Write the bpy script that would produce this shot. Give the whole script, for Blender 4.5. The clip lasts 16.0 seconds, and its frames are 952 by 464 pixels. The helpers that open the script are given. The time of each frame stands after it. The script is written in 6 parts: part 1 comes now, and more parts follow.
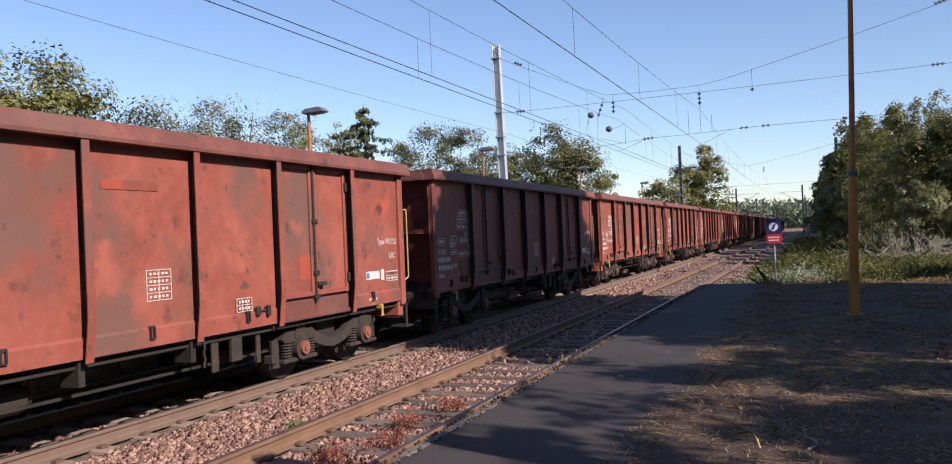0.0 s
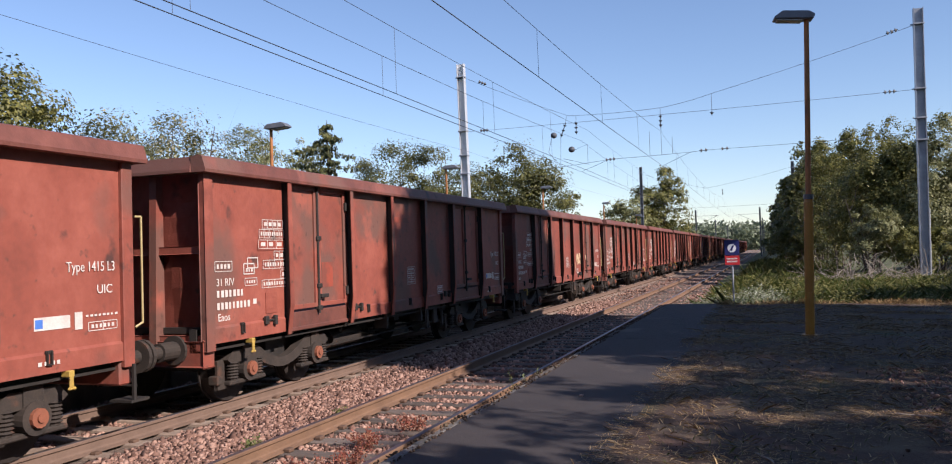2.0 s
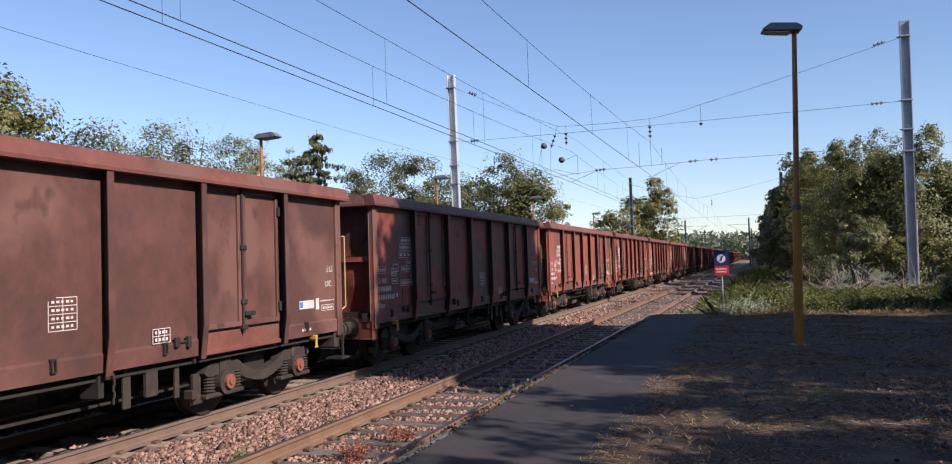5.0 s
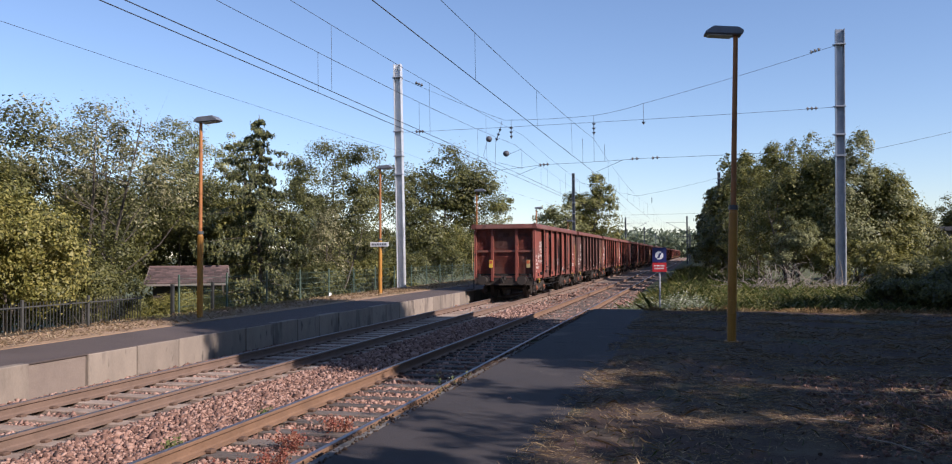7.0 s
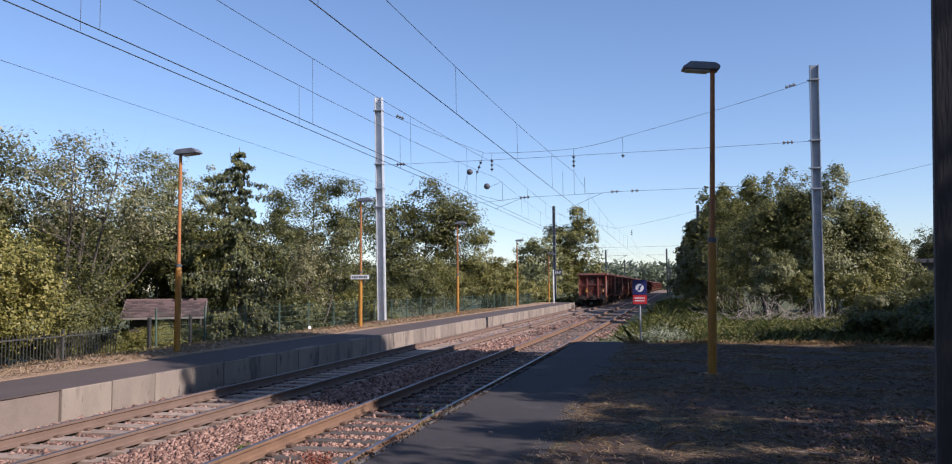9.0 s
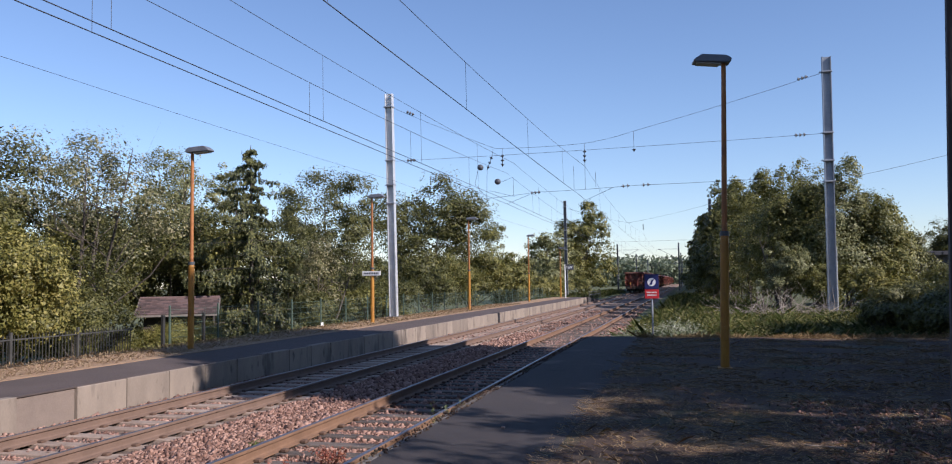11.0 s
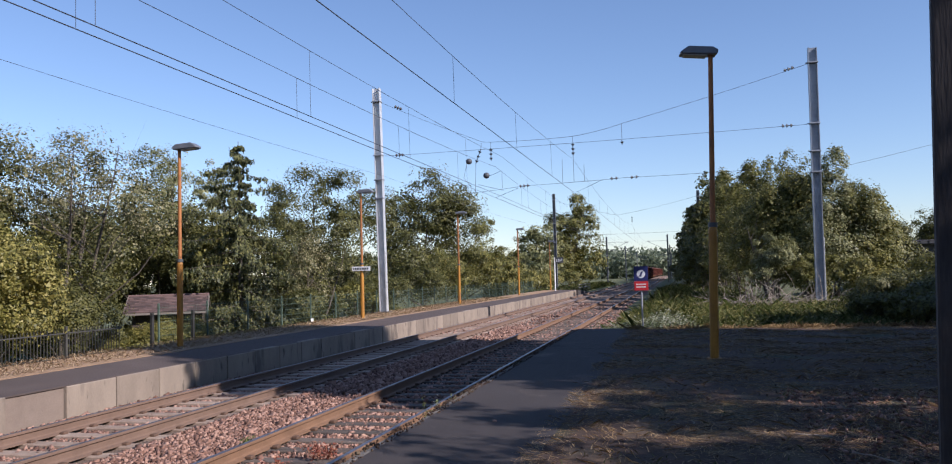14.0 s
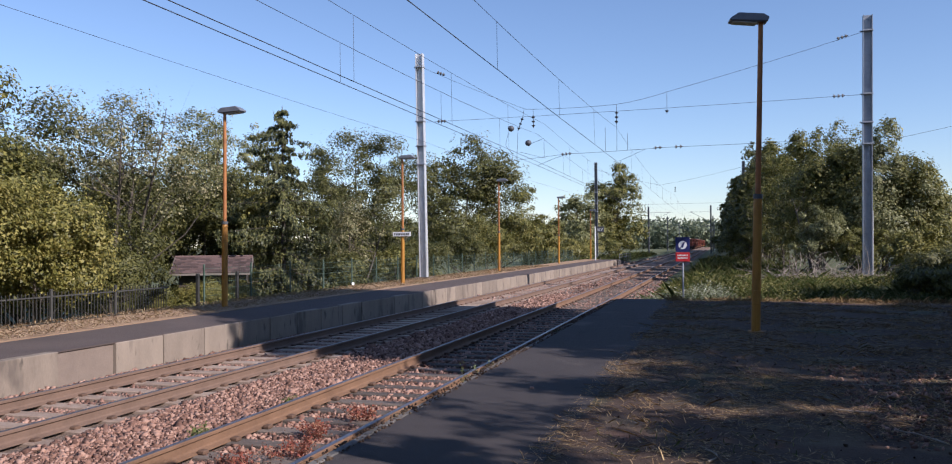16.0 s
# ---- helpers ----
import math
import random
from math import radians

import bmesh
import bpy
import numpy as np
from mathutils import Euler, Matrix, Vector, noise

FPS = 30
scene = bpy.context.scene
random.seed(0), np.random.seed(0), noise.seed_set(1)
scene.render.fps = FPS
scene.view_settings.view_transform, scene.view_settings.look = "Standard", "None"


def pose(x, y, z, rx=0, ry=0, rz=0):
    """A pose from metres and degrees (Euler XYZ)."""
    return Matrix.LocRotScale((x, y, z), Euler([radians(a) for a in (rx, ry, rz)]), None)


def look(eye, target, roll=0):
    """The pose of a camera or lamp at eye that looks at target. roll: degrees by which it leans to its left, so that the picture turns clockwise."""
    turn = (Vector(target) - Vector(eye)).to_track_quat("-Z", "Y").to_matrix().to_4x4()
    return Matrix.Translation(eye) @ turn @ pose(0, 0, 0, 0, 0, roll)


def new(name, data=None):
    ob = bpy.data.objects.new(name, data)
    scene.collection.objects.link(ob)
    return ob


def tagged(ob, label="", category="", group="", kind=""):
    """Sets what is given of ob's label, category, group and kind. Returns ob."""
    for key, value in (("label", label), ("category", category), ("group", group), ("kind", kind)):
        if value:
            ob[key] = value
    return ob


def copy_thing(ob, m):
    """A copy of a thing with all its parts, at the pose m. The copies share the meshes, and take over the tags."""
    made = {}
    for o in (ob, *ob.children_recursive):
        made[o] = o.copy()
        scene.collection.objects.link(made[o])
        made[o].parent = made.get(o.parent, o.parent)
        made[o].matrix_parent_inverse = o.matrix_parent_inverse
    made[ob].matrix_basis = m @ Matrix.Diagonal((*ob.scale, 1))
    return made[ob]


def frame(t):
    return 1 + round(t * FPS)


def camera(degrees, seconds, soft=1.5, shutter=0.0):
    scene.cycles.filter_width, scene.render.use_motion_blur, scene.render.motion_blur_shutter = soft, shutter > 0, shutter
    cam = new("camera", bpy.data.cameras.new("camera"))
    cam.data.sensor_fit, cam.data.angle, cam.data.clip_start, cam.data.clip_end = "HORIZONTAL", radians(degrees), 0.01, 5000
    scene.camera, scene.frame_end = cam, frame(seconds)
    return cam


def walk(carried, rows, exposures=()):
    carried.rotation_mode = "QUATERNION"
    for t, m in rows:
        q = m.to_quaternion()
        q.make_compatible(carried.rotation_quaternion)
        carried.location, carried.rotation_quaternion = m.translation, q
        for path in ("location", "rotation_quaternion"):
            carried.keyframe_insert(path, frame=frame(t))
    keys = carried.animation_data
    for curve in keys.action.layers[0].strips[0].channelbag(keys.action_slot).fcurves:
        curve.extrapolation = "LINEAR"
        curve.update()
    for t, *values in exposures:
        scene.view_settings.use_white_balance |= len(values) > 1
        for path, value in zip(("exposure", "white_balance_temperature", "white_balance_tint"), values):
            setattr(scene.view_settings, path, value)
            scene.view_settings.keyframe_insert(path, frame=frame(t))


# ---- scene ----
EXPOSURE = 0.6
cam = camera(60.32, 16.0, soft=1.1)
PATH = [
    (0.0, pose(0, 0, 1.6, 90.386, 2.416, 22.303)),
    (0.5, pose(0, 0, 1.6, 90.519, 1.874, 21.599)),
    (1.0, pose(0, 0, 1.6, 90.634, 1.851, 20.654)),
    (1.5, pose(0, 0, 1.6, 90.972, 2.908, 17.531)),
    (2.0, pose(0, 0, 1.6, 91.567, 1.790, 19.677)),
    (2.5, pose(0, 0, 1.6, 92.450, 1.594, 20.149)),
    (3.0, pose(0, 0, 1.6, 92.350, 1.191, 20.563)),
    (3.5, pose(0, 0, 1.6, 92.314, 1.372, 19.876)),
    (4.0, pose(0, 0, 1.6, 92.280, 1.592, 19.433)),
    (6.5, pose(0, 0, 1.6, 91.803, 0.788, 16.604)),
    (7.0, pose(0, 0, 1.6, 91.612, 0.421, 14.942)),
    (7.5, pose(0, 0, 1.6, 91.965, 1.257, 13.664)),
    (8.0, pose(0, 0, 1.6, 92.688, 0.803, 12.907)),
    (8.5, pose(0, 0, 1.6, 92.981, 0.452, 13.103)),
    (9.0, pose(0, 0, 1.6, 93.876, 0.509, 13.602)),
    (9.5, pose(0, 0, 1.6, 93.706, 0.668, 14.267)),
    (12.0, pose(0, 0, 1.6, 93.573, 0.994, 14.438)),
    (12.5, pose(0, 0, 1.6, 93.526, 1.187, 14.356)),
    (13.0, pose(0, 0, 1.6, 93.164, 1.429, 13.747)),
    (13.5, pose(0, 0, 1.6, 93.386, 1.343, 13.778)),
    (14.0, pose(0, 0, 1.6, 93.139, 1.592, 13.701)),
    (14.5, pose(0, 0, 1.6, 92.986, 0.493, 13.238)),
    (15.0, pose(0, 0, 1.6, 91.709, -0.020, 13.342)),
    (15.5, pose(0, 0, 1.6, 92.036, 0.712, 13.779)),
    (16.0, pose(0, 0, 1.6, 90.902, 0.459, 16.491)),
]
walk(cam, PATH, [(0, EXPOSURE, 6150, 20), (4, EXPOSURE - 0.03, 6080, 20), (7, EXPOSURE - 0.03, 6020, 20), (9, EXPOSURE - 0.08, 5850, 20), (16, EXPOSURE - 0.1, 5850, 20)])

# ---------------------------------------------------------------- world, sun
SUN_AZ, SUN_EL = 109.0, 33.0            # clockwise from +y, above the horizon
world = bpy.data.worlds.new("sky")
scene.world = world
world.use_nodes = True
wn = world.node_tree
wn.nodes.clear()
w_out, w_bg, w_sky = wn.nodes.new("ShaderNodeOutputWorld"), wn.nodes.new("ShaderNodeBackground"), wn.nodes.new("ShaderNodeTexSky")
w_sky.sky_type, w_sky.sun_disc = "NISHITA", False
w_sky.sun_elevation, w_sky.sun_rotation = radians(SUN_EL), radians(SUN_AZ)
w_sky.altitude, w_sky.air_density, w_sky.dust_density, w_sky.ozone_density = 50, 1.0, 0.15, 2.4
w_bg.inputs["Strength"].default_value = 0.1
wn.links.new(w_sky.outputs[0], w_bg.inputs[0])
wn.links.new(w_bg.outputs[0], w_out.inputs[0])
sun_data = bpy.data.lights.new("sun", "SUN")
sun_data.energy, sun_data.angle, sun_data.color = 5.0, radians(0.53), (1.0, 0.905, 0.77)
sun = new("sun", sun_data)
sv = Vector((math.sin(radians(SUN_AZ)) * math.cos(radians(SUN_EL)), math.cos(radians(SUN_AZ)) * math.cos(radians(SUN_EL)), math.sin(radians(SUN_EL))))
sun.matrix_basis = look(sv * 60, (0, 0, 0))

# ---------------------------------------------------------------- materials


def material(name, stops, scale=3.0, rough=0.8, metal=0.0, bump=0.0, bump_scale=60.0, fine=0.35, fine_scale=40.0, stretch=(1, 1, 1), vary=0.0, island=False, leaf=0.0, spots=None, rough_var=0.1, bump_dist=0.01):
    """A procedural surface: two scales of noise through a colour ramp, fine relief, and optional stains.
    stops: (position, (r, g, b)) of the ramp. vary: how far pieces differ from each other. spots: (colour, scale, threshold)."""
    m = bpy.data.materials.new(name)
    m.use_nodes = True
    t = m.node_tree
    t.nodes.clear()
    add, link = t.nodes.new, t.links.new
    out, bsdf = add("ShaderNodeOutputMaterial"), add("ShaderNodeBsdfPrincipled")
    co, mp = add("ShaderNodeTexCoord"), add("ShaderNodeMapping")
    mp.inputs["Scale"].default_value = stretch
    link(co.outputs["Object"], mp.inputs["Vector"])
    info = add("ShaderNodeObjectInfo")
    seed_out = info.outputs["Random"]
    n1, n2 = add("ShaderNodeTexNoise"), add("ShaderNodeTexNoise")
    for n, s, d in ((n1, scale, 5), (n2, fine_scale, 3)):
        n.noise_dimensions = "4D"
        n.inputs["Scale"].default_value, n.inputs["Detail"].default_value = s, d
        n.inputs["Roughness"].default_value = 0.6
        w = add("ShaderNodeMath")
        w.operation, w.inputs[1].default_value = "MULTIPLY", 17.0
        link(seed_out, w.inputs[0])
        link(w.outputs[0], n.inputs["W"])
        link(mp.outputs[0], n.inputs["Vector"])
    mixv = add("ShaderNodeMix")
    mixv.inputs[0].default_value = fine
    link(n1.outputs[0], mixv.inputs[2])
    link(n2.outputs[0], mixv.inputs[3])
    val = mixv.outputs[0]
    if vary:
        src = seed_out
        if island:
            src = add("ShaderNodeNewGeometry").outputs["Random Per Island"]
        sub, mul, sm = add("ShaderNodeMath"), add("ShaderNodeMath"), add("ShaderNodeMath")
        sub.operation, sub.inputs[1].default_value = "SUBTRACT", 0.5
        mul.operation, mul.inputs[1].default_value = "MULTIPLY", vary
        sm.operation = "ADD"
        link(src, sub.inputs[0])
        link(sub.outputs[0], mul.inputs[0])
        link(mul.outputs[0], sm.inputs[0])
        link(val, sm.inputs[1])
        val = sm.outputs[0]
    ramp = add("ShaderNodeValToRGB")
    el = ramp.color_ramp.elements
    while len(el) < len(stops):
        el.new(0.5)
    for e, (p, c) in zip(el, stops):
        e.position, e.color = p, (*c, 1)
    link(val, ramp.inputs[0])
    col = ramp.outputs[0]
    for colour, sscale, thr in (spots or ()):
        n3, r3, mx = add("ShaderNodeTexNoise"), add("ShaderNodeValToRGB"), add("ShaderNodeMix")
        n3.noise_dimensions = "4D"
        n3.inputs["Scale"].default_value, n3.inputs["Detail"].default_value = sscale, 4
        w3 = add("ShaderNodeMath")
        w3.operation, w3.inputs[1].default_value = "MULTIPLY", 31.0 + sscale
        link(seed_out, w3.inputs[0])
        link(w3.outputs[0], n3.inputs["W"])
        link(mp.outputs[0], n3.inputs["Vector"])
        r3.color_ramp.elements[0].position, r3.color_ramp.elements[1].position = thr, min(1.0, thr + 0.1)
        mx.data_type = "RGBA"
        link(n3.outputs[0], r3.inputs[0])
        link(r3.outputs[0], mx.inputs[0])
        link(col, mx.inputs[6])
        mx.inputs[7].default_value = (*colour, 1)
        col = mx.outputs[2]
    link(col, bsdf.inputs["Base Color"])
    rr = add("ShaderNodeMapRange")
    rr.inputs[3].default_value, rr.inputs[4].default_value = max(0.02, rough - rough_var), min(1.0, rough + rough_var)
    link(n1.outputs[0], rr.inputs[0])
    link(rr.outputs[0], bsdf.inputs["Roughness"])
    bsdf.inputs["Metallic"].default_value = metal
    if bump:
        nb, b = add("ShaderNodeTexNoise"), add("ShaderNodeBump")
        nb.inputs["Scale"].default_value, nb.inputs["Detail"].default_value = bump_scale, 4
        link(mp.outputs[0], nb.inputs["Vector"])
        b.inputs["Strength"].default_value, b.inputs["Distance"].default_value = bump, bump_dist
        link(nb.outputs[0], b.inputs["Height"])
        link(b.outputs[0], bsdf.inputs["Normal"])
    final = bsdf.outputs[0]
    if leaf:
        tr, ms = add("ShaderNodeBsdfTranslucent"), add("ShaderNodeMixShader")
        link(col, tr.inputs[0])
        ms.inputs[0].default_value = leaf
        link(final, ms.inputs[1])
        link(tr.outputs[0], ms.inputs[2])
        final = ms.outputs[0]
    link(final, out.inputs[0])
    return m


def rust_paint(name, a, b, c, fresh):
    return material(name, [(0.3, a), (0.5, b), (0.68, c)], scale=1.3, fine=0.35, fine_scale=9, rough=0.62, bump=0.3, bump_scale=30,
                    vary=0.1, spots=[((0.15, 0.07, 0.052), 0.75, 0.5), (fresh, 0.8, 0.66), ((0.075, 0.033, 0.026), 3.0, 0.62), (c, 1.7, 0.6), ((0.1, 0.045, 0.033), 8.0, 0.63)], stretch=(1, 1, 0.9))


M = {}
M["wagon_a"] = rust_paint("oxide_red_paint", (0.163, 0.0457, 0.0303), (0.248, 0.0649, 0.0413), (0.315, 0.0912, 0.0597), (0.395, 0.0758, 0.0367))
M["wagon_b"] = rust_paint("brown_red_paint", (0.132, 0.0391, 0.0264), (0.209, 0.0539, 0.0361), (0.275, 0.0763, 0.051), (0.33, 0.0632, 0.0334))
# dark paint variety, lowered further for the shade on the tail wagons
M["wagon_c"] = rust_paint("shade_deepened_rust_paint", (0.05, 0.025, 0.021), (0.085, 0.036, 0.028), (0.13, 0.05, 0.038), (0.14, 0.045, 0.03))
M["rim"] = rust_paint("sooty_rim_paint", (0.085, 0.032, 0.023), (0.145, 0.049, 0.035), (0.205, 0.071, 0.051), (0.23, 0.062, 0.037))
# grimy steel; on the post webs its black stands in for shade
M["underframe"] = material("grimy_shade_steel", [(0.3, (0.0099, 0.00825, 0.00715)), (0.7, (0.03025, 0.0231, 0.01815))], scale=4, rough=0.75, bump=0.2)
M["bogie"] = material("brake_dust_steel", [(0.3, (0.017, 0.0135, 0.0112)), (0.7, (0.05, 0.036, 0.027))], scale=5, rough=0.8, bump=0.25, spots=[((0.085, 0.04, 0.024), 5, 0.6)])
M["axle_cap"] = material("rusty_axle_cover", [(0.3, (0.16, 0.06, 0.035)), (0.7, (0.28, 0.09, 0.045))], scale=8, rough=0.7)
M["wheel"] = material("worn_wheel_steel", [(0.3, (0.018, 0.015, 0.0132)), (0.7, (0.054, 0.042, 0.036))], scale=6, rough=0.6, metal=0.4)
M["yellow"] = material("yellow_paint", [(0.3, (0.5, 0.3, 0.03)), (0.7, (0.72, 0.5, 0.06))], scale=8, rough=0.5)
M["hook"] = material("chipped_yellow_paint", [(0.3, (0.3, 0.19, 0.04)), (0.7, (0.5, 0.34, 0.07))], scale=14, rough=0.6, spots=[((0.12, 0.05, 0.03), 18, 0.6)])
M["hand_yellow"] = material("faded_cream_yellow_paint", [(0.3, (0.3, 0.22, 0.09)), (0.7, (0.48, 0.38, 0.18))], scale=8, rough=0.5)
M["white_mark"] = material("faded_white_lettering", [(0.25, (0.4, 0.33, 0.29)), (0.6, (0.64, 0.58, 0.53))], scale=6, fine_scale=60, rough=0.6)
M["orange_mark"] = material("orange_patch_paint", [(0.3, (0.42, 0.09, 0.03)), (0.7, (0.55, 0.12, 0.04))], scale=5, rough=0.6)
M["blue_mark"] = material("blue_label", [(0.3, (0.05, 0.14, 0.45)), (0.7, (0.08, 0.2, 0.55))], scale=5, rough=0.5)
M["cream_spray"] = material("faded_cream_spray_paint", [(0.3, (0.42, 0.28, 0.13)), (0.7, (0.62, 0.5, 0.33))], scale=7, rough=0.7, spots=[((0.21, 0.062, 0.042), 5.0, 0.53)])
M["rail"] = material("rusty_rail_side", [(0.3, (0.123, 0.0697, 0.041)), (0.7, (0.2214, 0.1271, 0.0738))], scale=2.5, rough=0.75, bump=0.15, bump_scale=90)
M["rail_grey"] = material("dusty_rail_side", [(0.3, (0.1156, 0.0741, 0.0525)), (0.7, (0.1904, 0.1225, 0.0875))], scale=2.5, rough=0.8, bump=0.15, bump_scale=90)
M["rail_top"] = material("polished_rail_head", [(0.3, (0.17, 0.15, 0.16)), (0.7, (0.27, 0.25, 0.27))], scale=3, rough=0.38, metal=0.8)
M["concrete_sleeper"] = material("dusty_concrete_sleeper", [(0.3, (0.2142, 0.153, 0.113)), (0.7, (0.3749, 0.289, 0.2261))], scale=5, rough=0.9, bump=0.3, vary=0.3)
M["wood_sleeper"] = material("weathered_oak_sleeper", [(0.3, (0.055, 0.042, 0.034)), (0.7, (0.17, 0.135, 0.11))], scale=4, rough=0.9, bump=0.4, vary=0.3, stretch=(0.6, 6, 6))
M["clip"] = material("rusty_rail_clip", [(0.3, (0.07, 0.04, 0.026)), (0.7, (0.14, 0.08, 0.05))], scale=9, rough=0.8)
M["ballast_bed"] = material("ballast_bed", [(0.3, (0.085, 0.05936, 0.04437)), (0.7, (0.2295, 0.1649, 0.1263))], scale=9, fine=0.5, fine_scale=26, rough=0.95, bump=1.0, bump_scale=22, bump_dist=0.05)
M["stone"] = material("pinkish_ballast_stone", [(0.15, (0.1, 0.0502, 0.03493)), (0.5, (0.245, 0.135, 0.097)), (0.85, (0.385, 0.24, 0.18))], scale=6, fine=0.3, rough=0.92, bump=0.4, bump_scale=40, vary=0.75, island=True)
M["asphalt"] = material("old_platform_asphalt", [(0.3, (0.026, 0.021, 0.021)), (0.7, (0.054, 0.044, 0.042))], scale=0.9, fine=0.45, fine_scale=55, rough=0.9, bump=0.7, bump_scale=140, spots=[((0.085, 0.07, 0.06), 0.9, 0.6), ((0.11, 0.092, 0.08), 9.0, 0.66), ((0.02, 0.016, 0.016), 2.4, 0.6)])
M["kerb"] = material("whitish_edge_concrete", [(0.3, (0.075, 0.066, 0.058)), (0.7, (0.165, 0.15, 0.134))], scale=6, rough=0.9, bump=0.4, vary=0.25, spots=[((0.1, 0.09, 0.07), 5, 0.58)])
M["block"] = material("stained_platform_concrete", [(0.3, (0.167, 0.1337, 0.1049)), (0.7, (0.2784, 0.2261, 0.1762))], scale=2.2, fine=0.35, rough=0.9, bump=0.3, bump_scale=50, vary=0.25, spots=[((0.13, 0.105, 0.085), 1.8, 0.55), ((0.09, 0.075, 0.06), 6.0, 0.62)], stretch=(1, 1.4, 0.45))
M["block_old"] = material("brown_rendered_platform_wall", [(0.3, (0.15, 0.1162, 0.09375)), (0.7, (0.24, 0.1875, 0.15))], scale=2.2, rough=0.95, bump=0.4, bump_scale=50)
M["dry_soil"] = material("trodden_dry_soil", [(0.25, (0.03, 0.017, 0.011)), (0.5, (0.058, 0.034, 0.022)), (0.8, (0.105, 0.063, 0.04))], scale=1.2, fine=0.45, fine_scale=30, rough=1.0, bump=0.8, bump_scale=45, bump_dist=0.03, spots=[((0.11, 0.08, 0.048), 1.6, 0.54), ((0.1, 0.044, 0.03), 0.5, 0.6), ((0.042, 0.048, 0.02), 0.7, 0.58), ((0.035, 0.025, 0.019), 5.0, 0.64)])
M["ground"] = material("rough_meadow_ground", [(0.3, (0.045, 0.055, 0.022)), (0.55, (0.1, 0.11, 0.042)), (0.8, (0.2, 0.17, 0.085))], scale=0.25, fine=0.5, fine_scale=6, rough=1.0, bump=0.9, bump_scale=18, bump_dist=0.06)
M["straw"] = material("dry_straw", [(0.2, (0.2299, 0.1454, 0.06688)), (0.5, (0.4138, 0.2809, 0.138)), (0.8, (0.5747, 0.4213, 0.2258))], scale=3, rough=0.9, vary=0.8, island=True, leaf=0.15)
M["grass"] = material("green_grass_blades", [(0.2, (0.06222, 0.08564, 0.01952)), (0.5, (0.1244, 0.157, 0.04099)), (0.8, (0.2489, 0.2379, 0.08784))], scale=1, rough=0.8, vary=0.8, island=True, leaf=0.3)
M["red_weed"] = material("reddish_weed", [(0.2, (0.2, 0.055, 0.035)), (0.5, (0.3, 0.09, 0.06)), (0.8, (0.34, 0.17, 0.1))], scale=3, rough=0.85, vary=0.8, island=True, leaf=0.25)
M["white_weed"] = material("pale_flowering_weed", [(0.2, (0.1, 0.125, 0.05)), (0.5, (0.2, 0.225, 0.11)), (0.85, (0.52, 0.52, 0.42))], scale=3, rough=0.85, vary=0.8, island=True, leaf=0.25)
M["bark"] = material("grey_brown_bark", [(0.3, (0.05, 0.04, 0.03)), (0.7, (0.14, 0.115, 0.09))], scale=4, rough=0.95, bump=0.6, bump_scale=20, stretch=(4, 4, 1), bump_dist=0.03)
M["dead_wood"] = material("bleached_brushwood", [(0.3, (0.1944, 0.1604, 0.1264)), (0.7, (0.4082, 0.3499, 0.2916))], scale=4, rough=0.9)


def leaves(name, dark, mid, light, spots=None):
    return material(name, [(0.12, dark), (0.5, mid), (0.9, light)], scale=0.5, fine=0.2, fine_scale=5, rough=0.56, vary=0.85, island=True, leaf=0.3, spots=spots)


M["leaf_mid"] = leaves("mid_green_leaves", (0.0664, 0.0724, 0.0159), (0.15, 0.147, 0.0332), (0.277, 0.249, 0.0658))
M["leaf_dark"] = leaves("dark_green_leaves", (0.0465, 0.0507, 0.0132), (0.0977, 0.0997, 0.0237), (0.177, 0.167, 0.044))
M["leaf_yellow"] = leaves("yellow_green_leaves", (0.0941, 0.0951, 0.0176), (0.199, 0.186, 0.0395), (0.343, 0.295, 0.0834), [((0.17, 0.12, 0.045), 0.5, 0.66)])
M["leaf_silver"] = leaves("silvery_green_leaves", (0.0941, 0.0997, 0.0332), (0.193, 0.196, 0.0745), (0.354, 0.342, 0.159))
M["leaf_blossom"] = leaves("pale_blossom_leaves", (0.0571, 0.0629, 0.0184), (0.138, 0.134, 0.0418), (0.401, 0.357, 0.2))
M["needle"] = leaves("spruce_needles", (0.0286, 0.0375, 0.0143), (0.078, 0.09, 0.0297), (0.221, 0.213, 0.0682))
# lightened greens: the haze of distance is mixed into the leaf colour
M["leaf_far"] = leaves("haze_pale_foliage", (0.09, 0.115, 0.07), (0.15, 0.18, 0.105), (0.22, 0.245, 0.15))
M["galva"] = material("galvanised_steel", [(0.3, (0.42, 0.43, 0.44)), (0.7, (0.62, 0.63, 0.64))], scale=3, rough=0.5, metal=0.35, bump=0.05)
M["galva_blue"] = material("weathered_zinc_steel", [(0.3, (0.25, 0.27, 0.3)), (0.7, (0.4, 0.42, 0.46))], scale=3, rough=0.5, metal=0.35)
M["lamp_pole"] = material("orange_yellow_flaking_paint", [(0.3, (0.2812, 0.1184, 0.0185)), (0.6, (0.407, 0.1924, 0.0222)), (0.85, (0.444, 0.2442, 0.037))], scale=5, rough=0.55, spots=[((0.17, 0.07, 0.035), 3.5, 0.6)], stretch=(1, 1, 0.35))
M["lamp_pole_top"] = material("rusty_orange_brown_paint", [(0.3, (0.232, 0.08696, 0.029)), (0.6, (0.3712, 0.145, 0.03712)), (0.85, (0.4872, 0.2204, 0.0522))], scale=5, rough=0.6, spots=[((0.1, 0.045, 0.028), 4, 0.6)], stretch=(1, 1, 0.35))
